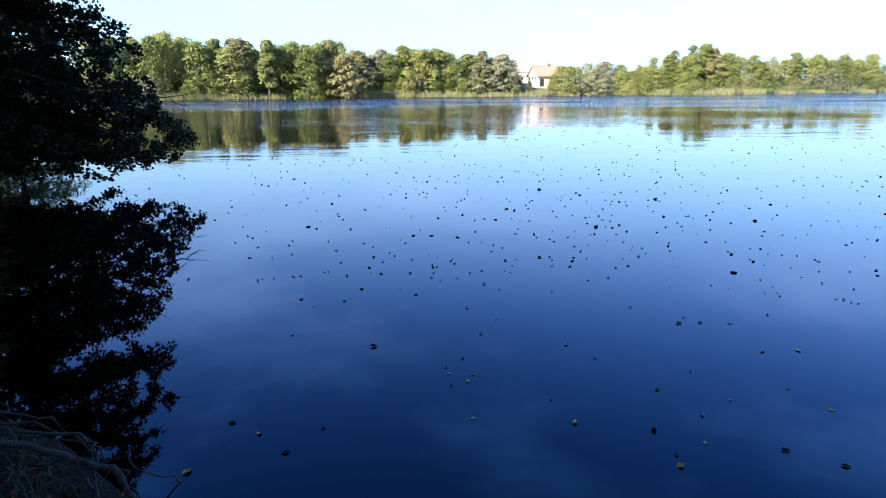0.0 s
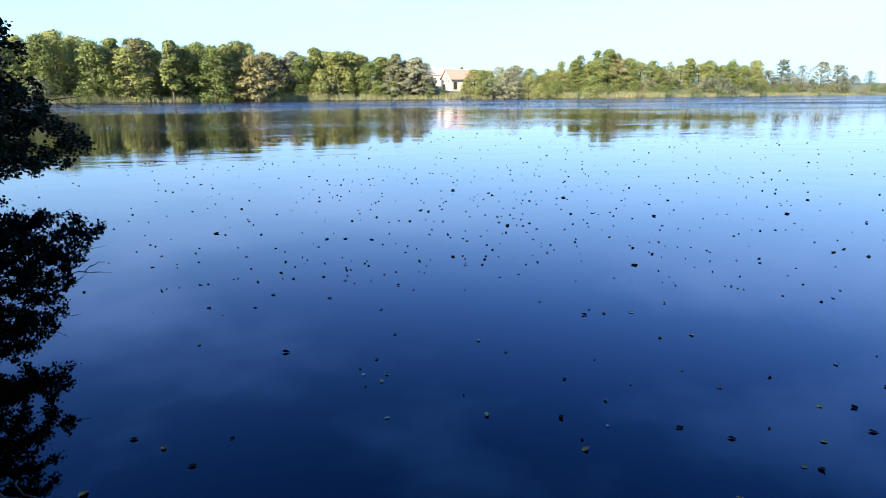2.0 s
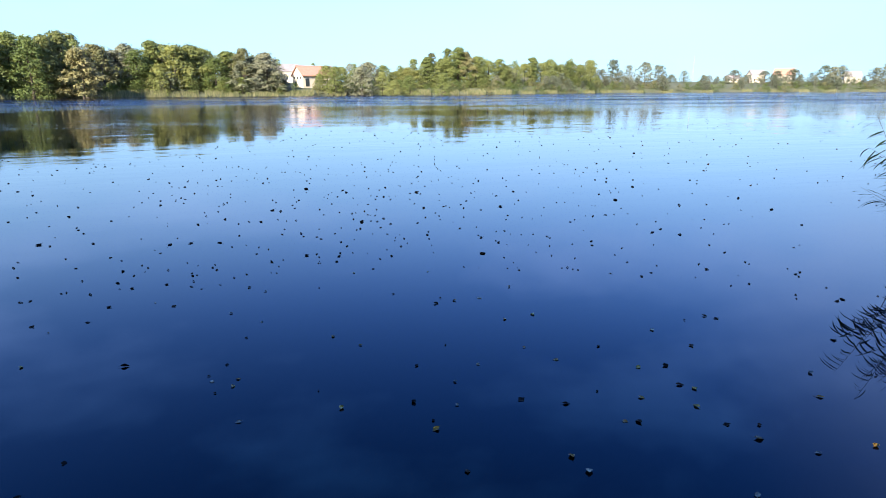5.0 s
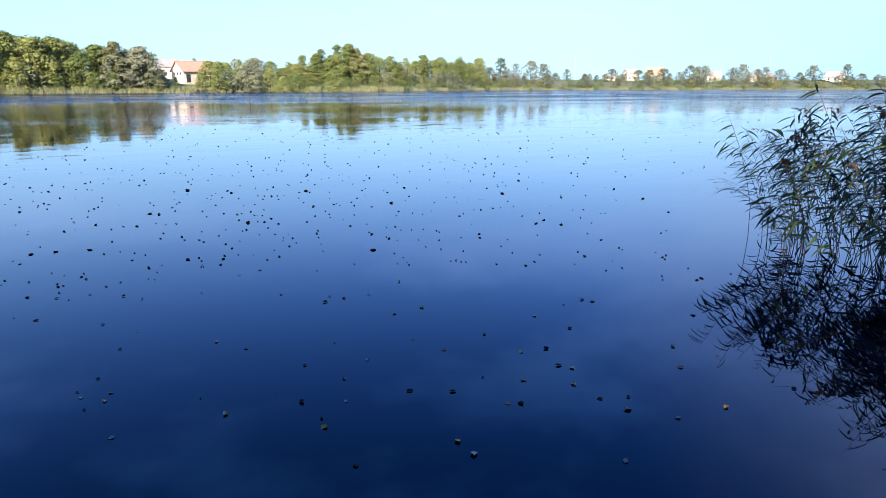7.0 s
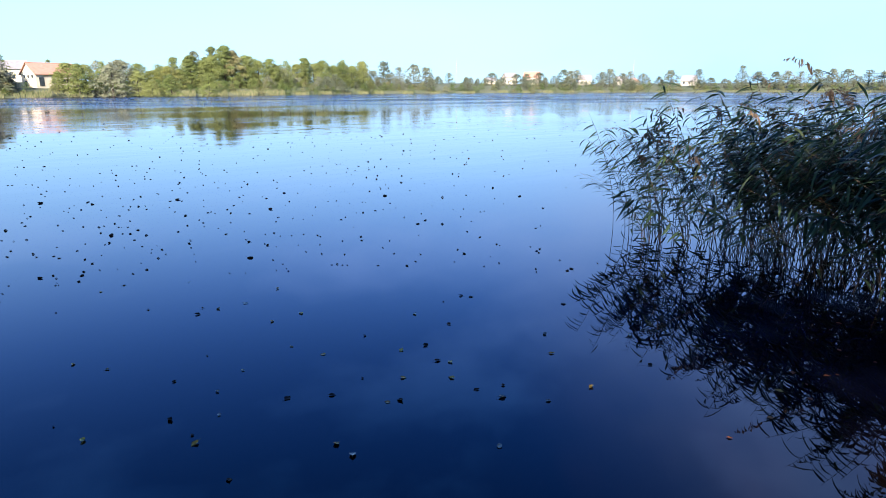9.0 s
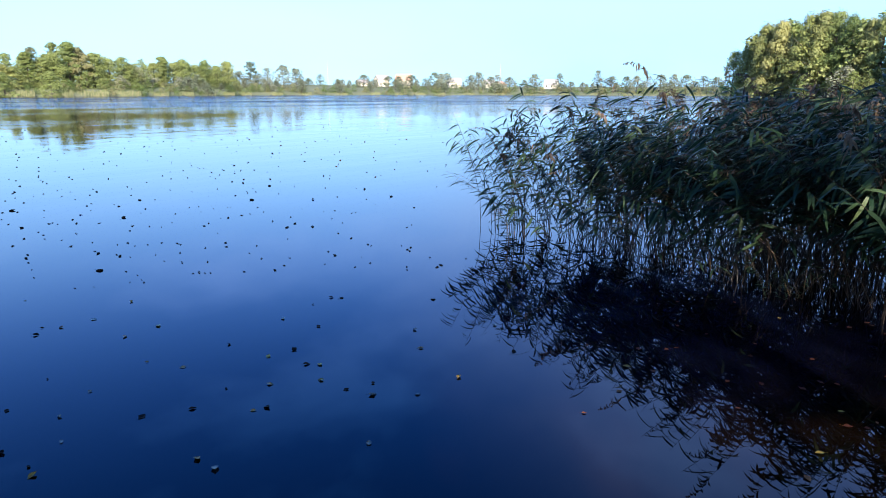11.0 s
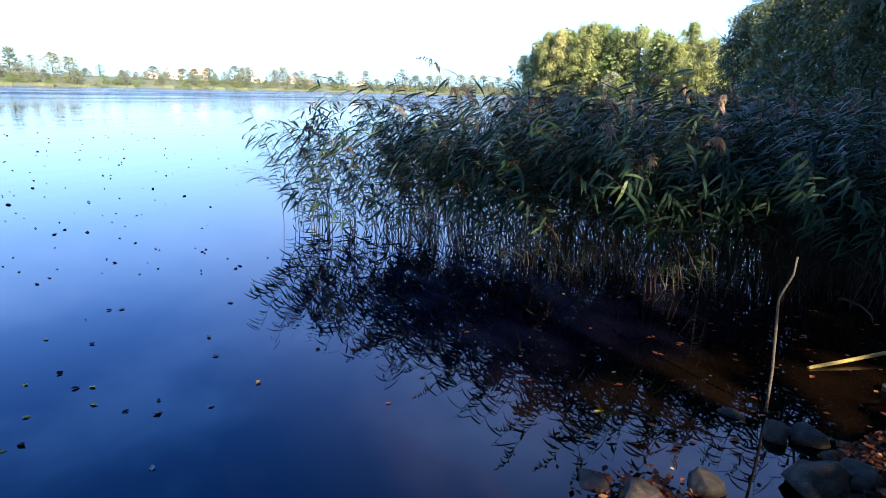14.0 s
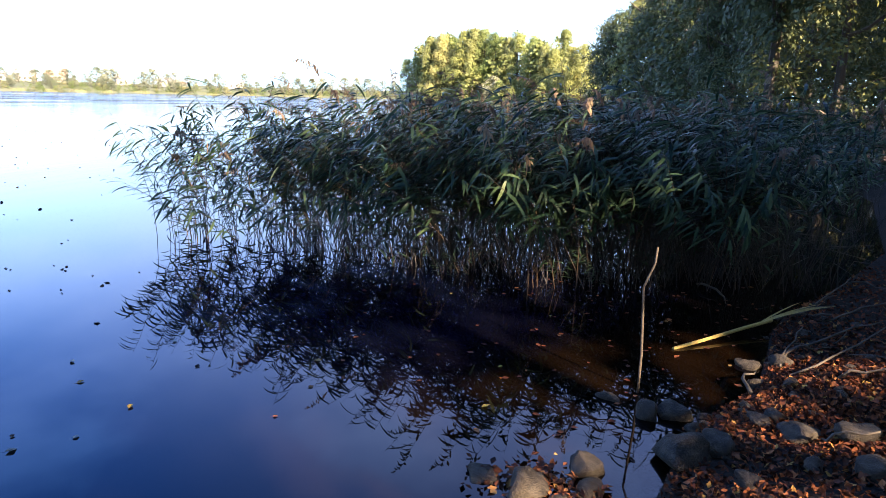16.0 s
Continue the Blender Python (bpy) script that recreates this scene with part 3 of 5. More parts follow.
NORTH_WOOD = [
    (37.7, 202.5, 9.0, "dec"), (42.8, 203.6, 8.7, "dec"), (49.8, 214.3, 8.1, "dec"), (56.6, 222.9, 11.2, "willow"), (62.3, 223.5, 10.0, "dec"),
    (66.8, 222.2, 7.9, "yellow"), (71.4, 222.8, 9.4, "yellow"), (75.6, 223.6, 8.6, "dec"), (80.5, 226.1, 13.1, "tall"), (84.6, 226.7, 11.7, "dec"),
    (88.7, 227.3, 13.5, "dec"), (94.0, 229.5, 17.2, "tall"), (97.3, 230.3, 15.7, "brown"), (102.3, 230.3, 14.3, "dec"), (108.2, 232.0, 12.7, "dec"),
    (112.8, 232.0, 13.4, "dec"), (115.9, 232.7, 11.1, "birch"), (123.7, 240.0, 10.3, "willow"),
]
NORTH_WOOD_END = [
    (132.2, 246.8, 12.4, "dec"), (137.7, 249.5, 15.2, "tall"), (143.7, 251.9, 13.0, "dec"), (149.4, 254.4, 14.6, "dec"), (156.3, 256.1, 12.7, "dec"),
    (162.1, 258.4, 14.3, "dec"), (169.0, 259.9, 12.8, "dec"), (175.8, 261.4, 15.2, "dec"),
]
FAR_SHORE = [
    (171.3, 270.2, 14.1, "dec"), (180.5, 270.2, 15.4, "dec"), (188.3, 270.9, 11.4, "dec"), (196.1, 271.5, 15.8, "tall"), (195.7, 265.7, 9.5, "dec"),
    (204.1, 269.3, 13.3, "tall"), (211.6, 266.1, 15.1, "dec"), (218.1, 263.4, 13.1, "dec"), (266.8, 311.3, 10.0, "dec"), (298.8, 336.5, 13.0, "dec"),
    (266.9, 284.3, 8.9, "dec"), (271.9, 279.6, 8.2, "yellow"), (281.5, 277.1, 11.8, "dec"), (290.5, 275.0, 8.9, "dec"), (297.2, 270.7, 11.2, "willow"),
    (304.5, 268.6, 11.0, "willow"), (311.2, 263.8, 12.2, "dec"), (320.0, 259.6, 10.0, "dec"), (330.0, 259.9, 14.4, "tall"), (332.8, 256.3, 13.6, "tall"),
]
FAR_TOWN = [
    (336.7, 254.5, 14.0, "dec"), (353.6, 253.4, 7.9, "dec"), (352.5, 246.3, 13.0, "tall"), (355.6, 241.8, 14.6, "tall"), (363.4, 237.3, 12.0, "dec"),
    (365.8, 233.6, 13.3, "dec"), (370.1, 226.8, 11.6, "tall"), (389.1, 226.2, 9.7, "dec"), (378.6, 212.4, 13.8, "dec"), (386.5, 197.6, 14.2, "yellow"),
    (389.9, 190.9, 8.8, "dec"),
]
FAR_END = [
    (397.0, 185.3, 8.1, "dec"), (400.9, 176.8, 16.1, "dec"), (404.5, 168.5, 12.5, "dec"), (408.1, 159.7, 11.8, "dec"), (412.2, 154.4, 12.7, "dec"),
    (414.6, 147.9, 12.0, "dec"), (419.2, 140.8, 13.6, "tall"), (423.7, 133.5, 13.7, "tall"), (425.9, 126.3, 13.3, "dec"), (428.7, 116.3, 12.3, "dec"),
    (415.1, 105.2, 11.6, "dec"),
]
EAST_WOOD = [
    (173.8, 39.8, 12.0, "dec"), (168.5, 35.8, 12.4, "dec"), (162.3, 31.0, 17.1, "birch"), (159.9, 27.5, 17.6, "birch"), (164.3, 25.4, 17.1, "dec"),
    (156.8, 21.4, 17.7, "yellow"), (155.1, 19.0, 18.5, "birch"), (154.5, 16.3, 18.0, "dec"), (151.7, 13.7, 16.9, "dec"), (148.0, 9.8, 15.6, "birch"),
    (146.1, 7.6, 16.1, "dec"), (142.3, 4.4, 14.6, "dec"), (138.3, 1.8, 12.9, "birch"), (136.4, -0.3, 12.0, "yellow"), (140.3, -2.6, 16.2, "tall"),
    (128.3, -3.7, 11.9, "yellow"), (126.2, -5.8, 12.0, "yellow"),
]
NEAR_EAST_WOOD = [
    (92.2, -7.6, 11.0, "dec"), (80.1, -8.1, 11.1, "dec"), (73.9, -9.4, 11.3, "birch"), (67.8, -10.2, 11.1, "dec"), (59.6, -10.7, 11.5, "dec"),
    (53.4, -11.1, 11.6, "dec"), (47.2, -11.4, 11.3, "dec"), (35.3, -9.4, 11.2, "tall"), (33.1, -10.0, 8.9, "dec"), (28.9, -10.1, 6.7, "yellow"),
    (24.8, -9.5, 7.0, "yellow"), (20.8, -8.8, 7.1, "yellow"),
]
WOODS = [
    (WEST_WOOD, "west shore wood"), (WEST_GROVE, "grove beside the house"), (NORTH_WOOD, "north shore wood"), (NORTH_WOOD_END, "north shore wood"),
    (FAR_SHORE, "far shore trees"), (FAR_TOWN, "far shore trees"), (FAR_END, "far shore trees"), (EAST_WOOD, "east wood"),
]
BACKING = {}


def backing(kind, x, y, h):
    """A tree of the deep wood, one of many that stand too close to tell apart."""
    k = int(rng.integers(3))
    m = pose(x, y, ground_z(x, y), 0, 0, float(rng.uniform(0, 360))) @ Matrix.Diagonal((h * 1.1, h * 1.1, h, 1))
    for n, me in zip(("trunk", "crown"), SMALL_MESH[kind, k]):
        co = np.empty(len(me.vertices) * 3)
        me.vertices.foreach_get("co", co)
        BACKING.setdefault((n, kind), []).append(moved((co.reshape(-1, 3), [tuple(p.vertices) for p in me.polygons]), m))


for rows, group in WOODS:
    for j, (x, y, h, kind) in enumerate(rows):
        if group == "far shore trees":
            # kinds cycled to suit the painted haze, in place of those listed
            kind = ("willow", "dec", "willow", "brown")[j % 4]
        z = ground_z(x, y) - 0.5
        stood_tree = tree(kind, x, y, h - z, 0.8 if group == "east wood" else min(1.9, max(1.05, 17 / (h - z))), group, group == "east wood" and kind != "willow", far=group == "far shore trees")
        sunk = 0.18 if group == "far shore trees" else 0.12
        stood_tree.matrix_basis = stood_tree.matrix_basis @ Matrix.Translation((0, 0, -sunk)) @ Matrix.Diagonal((1, 1, 1 + sunk, 1))
        far = math.hypot(x, y)
        dense = group in ("west shore wood", "north shore wood", "east wood", "grove beside the house")
        for k in range(4 if group == "west shore wood" else 3 if dense else 0):
            bx, by = x * (1 + (5 + 6 * k) / far) + rng.normal(0, 4), y * (1 + (6 + 9 * k) / far) + rng.normal(0, 4)
            if shore_gap(bx, by)[0] > 2 and math.hypot(bx - 36, by - 213) > 11:
                backing("dec" if rng.random() < 0.6 else kind, bx, by, (h - z) * rng.uniform(0.78, 0.98))
        for k in range(2):
            sx, sy = x * (1 - 5 / far) + rng.normal(0, 2.5), y * (1 - 5 / far) + rng.normal(0, 2.5)
            if shore_gap(sx, sy)[0] > 1.5 and math.hypot(sx - 31, sy - 206) > 8:
                bush(sx, sy, rng.uniform(0.28, 0.52) * (h - z) if dense else rng.uniform(2.5, 5.5), "dec" if rng.random() < 0.92 else "willow", group)
# low scrub that joins the far trees
scrub = np.random.default_rng(19)
last = (0, 0)
for (x, y), (ux, uy) in zip(COLS, COL_DIR):
    if x > 130 and y > 95 and math.hypot(x - last[0], y - last[1]) > 3.6:
        last = (x, y)
        for k in range(3):
            d = scrub.uniform(4, 28)
            bush(x + ux * d + scrub.normal(0, 2), y + uy * d + scrub.normal(0, 2), scrub.uniform(3.0, 7.0), ("dec", "willow", "brown", "willow", "willow")[int(scrub.integers(5))], "far shore trees", scrub)
# unbroken low scrub along the far waterline
fringe_rng = np.random.default_rng(29)
low_bush = {kind: crown_mesh(kind, 7, 330, CROWN[kind][4] * 1.7, True) for kind in ("dec", "willow", "brown")}
LOW = {}
COL_STEP = np.hypot(*np.gradient(np.asarray(COLS, float), axis=0).T)
for (x, y), (ux, uy), rad, step in zip(COLS, COL_DIR, COL_R, COL_STEP):
    if rad < 110 or (x > 100 and y < 90):
        continue
    for k in range(int(min(12, max(3, step / 1.3)))):
        d, t = fringe_rng.uniform(2.0, 9.0), fringe_rng.uniform(-0.6, 0.6) * max(step, 5)
        px, py = x + ux * d - uy * t, y + uy * d + ux * t
        if math.hypot(px - 31, py - 204) < 9:
            continue
        kind, h = ("dec", "dec", "dec", "brown")[int(fringe_rng.integers(4))], fringe_rng.uniform(1.6, 4.2)
        me = low_bush[kind]
        co = np.empty(len(me.vertices) * 3)
        me.vertices.foreach_get("co", co)
        m = pose(px, py, ground_z(px, py) - 0.15 * h, 0, 0, float(fringe_rng.uniform(0, 360))) @ Matrix.Diagonal((h * 1.9, h * 1.9, h * 1.15, 1))
        LOW.setdefault(kind, []).append(moved((co.reshape(-1, 3), [tuple(p.vertices) for p in me.polygons]), m))
shore_scrub = tagged(new("shore_scrub"), "unbroken low green scrub along the far bank", "scrub", kind="stuff")
for kind, pieces in LOW.items():
    part("leaves", mesh_of("leaves", *join(pieces), LEAF[kind]), shore_scrub)
for x, y, h, kind in NEAR_EAST_WOOD:
    close = x < 40
    # green trees here switch to the darkened leaves that stand for shade
    tree("shaded_green" if kind == "dec" else kind, x, y, h * 1.35, 0.85, "near east wood", True, rng, False, False, close)
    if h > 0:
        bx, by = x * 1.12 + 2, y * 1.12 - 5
        tree("shaded_green", bx, by, h * 1.5, 1.0, "near east wood", True, rng, False, False, close)
deep_wood = tagged(new("deep_wood"), "dense leafy wood standing behind the shore trees", "wood", kind="stuff")
for (n, kind), pieces in BACKING.items():
    part(n, mesh_of(n, *join(pieces), BARK if n == "trunk" else LEAF[kind]), deep_wood)
# trees close round the house by the lake
for kind, x, y, h, wide in [("dec", 39.3, 196.2, 9.3, 1.25), ("willow", 47.1, 194.3, 10.2, 1.3), ("dec", 54.2, 195.6, 9, 1.4), ("dec", 62.4, 193.1, 8.6, 1.4), ("dec", 56.6, 190.9, 7.2, 1.3),
                            ("willow", 18.6, 195.1, 11.8, 1.2), ("brown", 12.2, 196.6, 12.3, 1.1), ("dec", 74.0, 193.1, 9.6, 1.3), ("dec", 35.2, 200.5, 5.5, 1.4)]:
    tree(kind, x, y, h, wide, "grove beside the house")
# a tall tree with a bare pale trunk at the head of the bay
for x, y, h in [(20.6, -6.8, 15.0), (33.5, -8.0, 13.0)]:
    tree("tall", x, y, h, 0.6, "near east wood", True, close=True)
# unseen wood round the near shore, at the back of the path, set to shade it
shade = np.random.default_rng(77)
stood = []
while len(stood) < 66:
    a, d = radians(shade.uniform(112, 304)), 4.5 + 32 * shade.random() ** 0.8
    x, y = d * math.sin(a), d * math.cos(a)
    # gaps and thin crowns across this line steer sun onto bank and reeds
    gap, across = shore_gap(x, y)[0], (x - 5.6) * 0.719 - (y + 2.9) * 0.695
    if gap < 3.2 or any(math.hypot(x - p, y - q) < 3.0 for p, q in stood) or (x > 4 and y > -9.5) or (-2.3 < across < 0.2 and x < 4) or a < radians(132) or 12 < across < 20:
        continue
    stood.append((x, y))
    tree("canopy", x, y, shade.uniform(15, 21), 0.72, "near shore wood", False, shade, False, -8.5 < across < 3.0)
# further trees added behind the near east wood to keep it shaded
for k in range(1, 20):
    x, y = 12 + 3.6 * k + shade.normal(0, 1.5), -17 - 0.16 * k - shade.uniform(0, 9)
    tree("canopy", x, y, shade.uniform(14, 19), 0.8, "near east wood", x > 34, shade)

# ---- reeds ----
def strip(points, widths, across):
    """A thin blade along points."""
    pts, verts = np.asarray(points, float), []
    for p, w in zip(pts, widths):
        verts += [p - across * w * 0.5, p + across * w * 0.5]
    return np.array(verts), [(2 * k, 2 * k + 1, 2 * k + 3, 2 * k + 2) for k in range(len(pts) - 1)]


def blade(seed, length):
    """One reed leaf from the origin along +x, rising a little, then hanging over."""
    r = np.random.default_rng(seed)
    rise, droop = radians(r.uniform(-15, 30)), radians(r.uniform(30, 70))
    p, out = np.zeros(3), [np.zeros(3)]
    for k in range(4):
        a = rise - droop * ((k + 0.5) / 4) ** 1.6
        p = p + length / 4 * np.array([math.cos(a), 0.06 * k * r.normal(0, 0.4), math.sin(a)])
        out.append(p)
    w = r.uniform(0.02, 0.029)
    v, f = strip(out, [w * 0.5, w, w, w * 0.65, w * 0.05], np.array([0.15, 1.0, 0.12]))
    return v, f


BLADES = [blade(40 + k, 0.14 + 0.024 * k) for k in range(7)]
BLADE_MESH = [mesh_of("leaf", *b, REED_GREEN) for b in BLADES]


def plume_piece(seed):
    """A nodding seed head: fine hanging strands off a short bent axis."""
    r = np.random.default_rng(seed)
    pieces = []
    for k in range(22):
        u = k / 22
        root = np.array([0.05 * u + 0.13 * u * u, 0, 0.2 * u - 0.09 * u * u])
        a = r.uniform(-1.1, 1.1)
        ln = 0.085 * (1.15 - u)
        tip = root + ln * np.array([math.cos(a) * 0.8, math.sin(a) * 0.7, r.uniform(-0.95, 0.1)])
        mid = (root + tip) / 2 + (0, 0, 0.008)
        pieces.append(strip([root, mid, tip], [0.005, 0.014, 0.002], np.array([-math.sin(a), math.cos(a), 0.4])))
    return join(pieces)


PLUMES = [plume_piece(60 + k) for k in range(3)]
PLUME_MESH = [mesh_of("plume", *p, REED_PLUME) for p in PLUMES]


def reed_plan(seed, h, lean):
    """Stem points (leaning to +x) and the poses of its leaves and plume."""
    r = np.random.default_rng(seed)
    bow = r.uniform(1.1, 2.0)
    side = r.normal(0, 0.06)
    at = lambda u: np.array([lean * u**bow, side * u * u, h * u - 0.18 * lean * u**2.5])  # noqa: E731
    stem = [at(u) - (0, 0, 0.6 if u == 0 else 0) for u in (0, 0.25, 0.5, 0.7, 0.86, 1.0)]
    leaves = []
    low = 0.1 if h < 1.55 else (0.46, 0.3, 0.4)[seed % 3]
    n = int(r.integers(17, 23))
    for k in range(n):
        u = low + (0.98 - low) * (k + r.uniform(-0.3, 0.3)) / (n - 1)
        u = min(u, 0.995)
        p = at(u)
        turn = r.normal(0, 26) if r.random() < 0.88 else r.uniform(0, 360)
        tilt = r.uniform(-12, 22) + 12 * u
        leaves.append((int(r.integers(7)), pose(*p, float(r.normal(0, 18)), float(34 * u - tilt * 0.3), float(turn))))
    tip = at(1.0)
    return stem, leaves, (int(r.integers(3)), pose(*tip, 0, float(r.uniform(5, 50)), float(r.normal(0, 25))) @ Matrix.Diagonal((1.45, 1.45, 1.45, 1)))


REED_PLANS = [reed_plan(200 + k, h, lean) for k, (h, lean) in enumerate(
    [(1.6, 0.5), (1.75, 0.65), (1.45, 0.7), (1.85, 0.45), (1.7, 0.8), (1.35, 0.85), (1.7, 0.35), (1.95, 0.6), (1.5, 1.0), (1.2, 0.5)])]
REED_STEMS = [tube(plan[0], [0.0045, 0.0042, 0.0038, 0.0032, 0.0026, 0.0013], 4, False) for plan in REED_PLANS]
STEM_MESH = [mesh_of("stem", *s, REED_STEM) for s in REED_STEMS]


def reed(k, m, plume):
    stem, leaves, head = REED_PLANS[k]
    ob = new("reed")
    ob.empty_display_size = 0.1
    ob.matrix_basis = m
    part("stem", STEM_MESH[k], ob)
    for b, at in leaves:
        part("leaf", BLADE_MESH[b], ob, "", at)
    if plume:
        part("plume", PLUME_MESH[head[0]], ob, "brown nodding seed plume", head[1])
    words = "tall reed with a brown nodding plume growing in the shallows" if plume else "tall green reed with drooping leaves growing in the shallows"
    return tagged(ob, words, "reed", "reeds of the bed")


def reed_pieces(k, m, plume):
    """The same reed as loose geometry: stem, leaves, plume."""
    stem, leaves, head = REED_PLANS[k]
    blades = [moved(BLADES[b], m @ at) for b, at in leaves]
    return moved(REED_STEMS[k], m), blades, [moved(PLUMES[head[0]], m @ head[1])] if plume else []


def bed_edge(x):
    """The bed's open side towards the lake, and its landward side, at a depth x."""
    return (3.95 if x < 7.9 else 3.4 - 0.75 * (x - 7.9) if x < 10 else 0.14 * x - 0.1 if x < 13 else 0.25 * x - 1.9), -2.0 - 1.0 * (x - 6.25) if x < 13 else -8.75 - 0.3 * (x - 13)


def reed_pose(x, y, r, scale=1.0):
    # stems lean with the wind, out over the lake and a little towards the shore path
    scale *= 1.0 if y < 0.8 else 0.95 if x < 7.5 else 1.0
    return pose(x, y, max(0.0, ground_z(x, y)), float(r.normal(0, 13)), float(r.normal(3, 14)), float(r.normal(106, 42))) @ Matrix.Diagonal((scale, scale, scale * r.uniform(0.94, 1.08), 1))


reeds = np.random.default_rng(23)
# the loose tuft at the lake end of the bed
for k in range(26):
    x, y = 7.1 + reeds.normal(0, 0.16), 3.55 + reeds.normal(0, 0.2)
    m = pose(x, y, 0, 0, 0, float(reeds.uniform(40, 200) if k % 3 else reeds.normal(95, 25))) @ Matrix.Diagonal((0.86, 0.86, 1.0 if k % 4 else 0.62, 1))
    reed((8, 2, 5, 9, 0, 2)[k % 6], m, False)
# low sprigs out in front of the bed
for x, y, s in [(6.05, 0.45, 0.3), (6.15, 0.3, 0.26), (6.1, -1.0, 0.34), (6.2, -0.65, 0.42)]:
    for k in range(3):
        reed((9, 5, 2)[k], pose(x + 0.03 * k, y - 0.02 * k, 0, 0, 0, 70 + 75 * k) @ Matrix.Diagonal((s * 1.2, s * 1.2, s, 1)), False)
count = 0
while count < 212:
    y = reeds.uniform(-2.7, 3.55)
    front = 6.15 + 0.3 * max(0.0, y - 0.3) + (0.4 * (-1.8 - y) if y < -1.8 else 0) + 0.12 * math.sin(3.1 * y)
    x = front + abs(reeds.normal(0, 0.8 if y > 0.6 else 0.5))
    thin = 0.85 if y > 0.3 else 0.9
    if reeds.random() > thin:
        continue
    reed(int(reeds.choice([2, 5, 8, 9, 2, 0] if y > 0.6 and x < 7.5 else [0, 1, 4, 8, 4, 7, 3])), reed_pose(x, y, reeds, reeds.uniform(0.88, 1.1)), reeds.random() < 0.16)
    count += 1
stems, blades, plumes = [], [], []
for k in range(2480):
    x = reeds.uniform(6.45, 8.1) if k < 950 else 7.9 + 25 * reeds.uniform() ** 1.7
    hi, lo = bed_edge(x)
    y = reeds.uniform(lo, hi)
    if x < 6.28 + 0.3 * max(0.0, y - 0.3) or reeds.random() < (y - hi + 1.2) / 1.6 or (x < 7.9 and y > 0.3 and reeds.random() < 0.19 * y):
        continue
    s, b, p = reed_pieces(int(reeds.choice([0, 1, 3, 4, 6, 7])), reed_pose(x, y, reeds, reeds.uniform(0.84, 1.0)), reeds.random() < (0.12 if x < 7.9 else 0.32))
    stems.append(s)
    blades += b
    plumes += p
for k in range(640):
    # dead stems, bent and leaning across the others
    x, y = reeds.uniform(6.2, 7.9), reeds.uniform(-3.2, 3.1) if k % 2 else reeds.uniform(-3.2, 0.9)
    x += 0.3 * max(0.0, y - 0.3)
    a, ln, tilt = reeds.uniform(0, 6.3), reeds.uniform(0.5, 1.3), reeds.uniform(0.2, 0.95)
    root = np.array([x, y, max(0.0, ground_z(x, y)) - 0.05])
    mid = root + 0.55 * ln * np.array([0.5 * tilt * math.cos(a), 0.5 * tilt * math.sin(a), 1.0])
    tip = mid + 0.45 * ln * np.array([1.2 * tilt * math.cos(a), 1.2 * tilt * math.sin(a), 0.75 - tilt])
    stems.append(tube([root, (root + mid) / 2 + (0.01, 0.01, 0), mid, tip], [0.0045, 0.004, 0.0035, 0.002], 4, False))
bed = tagged(new("reed_bed"), "dense bed of tall green reeds along the shore", "reeds", kind="stuff")
part("stems", mesh_of("stems", *join(stems), REED_STEM), bed)
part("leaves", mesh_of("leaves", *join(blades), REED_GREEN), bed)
part("plumes", mesh_of("plumes", *join(plumes), REED_PLUME), bed)


def far_fringe():
    """Pale reeds along the far bank."""
    r = np.random.default_rng(5)
    pieces = []
    for (x, y), (ux, uy), rad in zip(COLS, COL_DIR, COL_R):
        if rad < 110 or (x > 100 and y < 90):
            continue
        tall = 1.5 if x < 115 else 0.9 if x < 200 else 0.7
        for k in range(260):
            d, t = r.uniform(-1.0, 5.0), r.uniform(-4.5, 4.5)
            px, py = x + ux * d - uy * t, y + uy * d + ux * t
            h, w, sway = tall * r.uniform(0.5, 1.0), r.uniform(0.1, 0.22), r.normal(0, 0.2)
            z = max(0.0, height(d, rad, px, py)) - 0.1
            pieces.append((np.array([(px - uy * w, py + ux * w, z), (px + uy * w, py - ux * w, z), (px + sway, py, z + h)]), [(0, 1, 2)]))
    return mesh_of("reed_fringe", *join(pieces), FRINGE)


tagged(new("reed_fringe", far_fringe()), "strip of pale yellow reeds along the far bank", "reeds", kind="stuff")

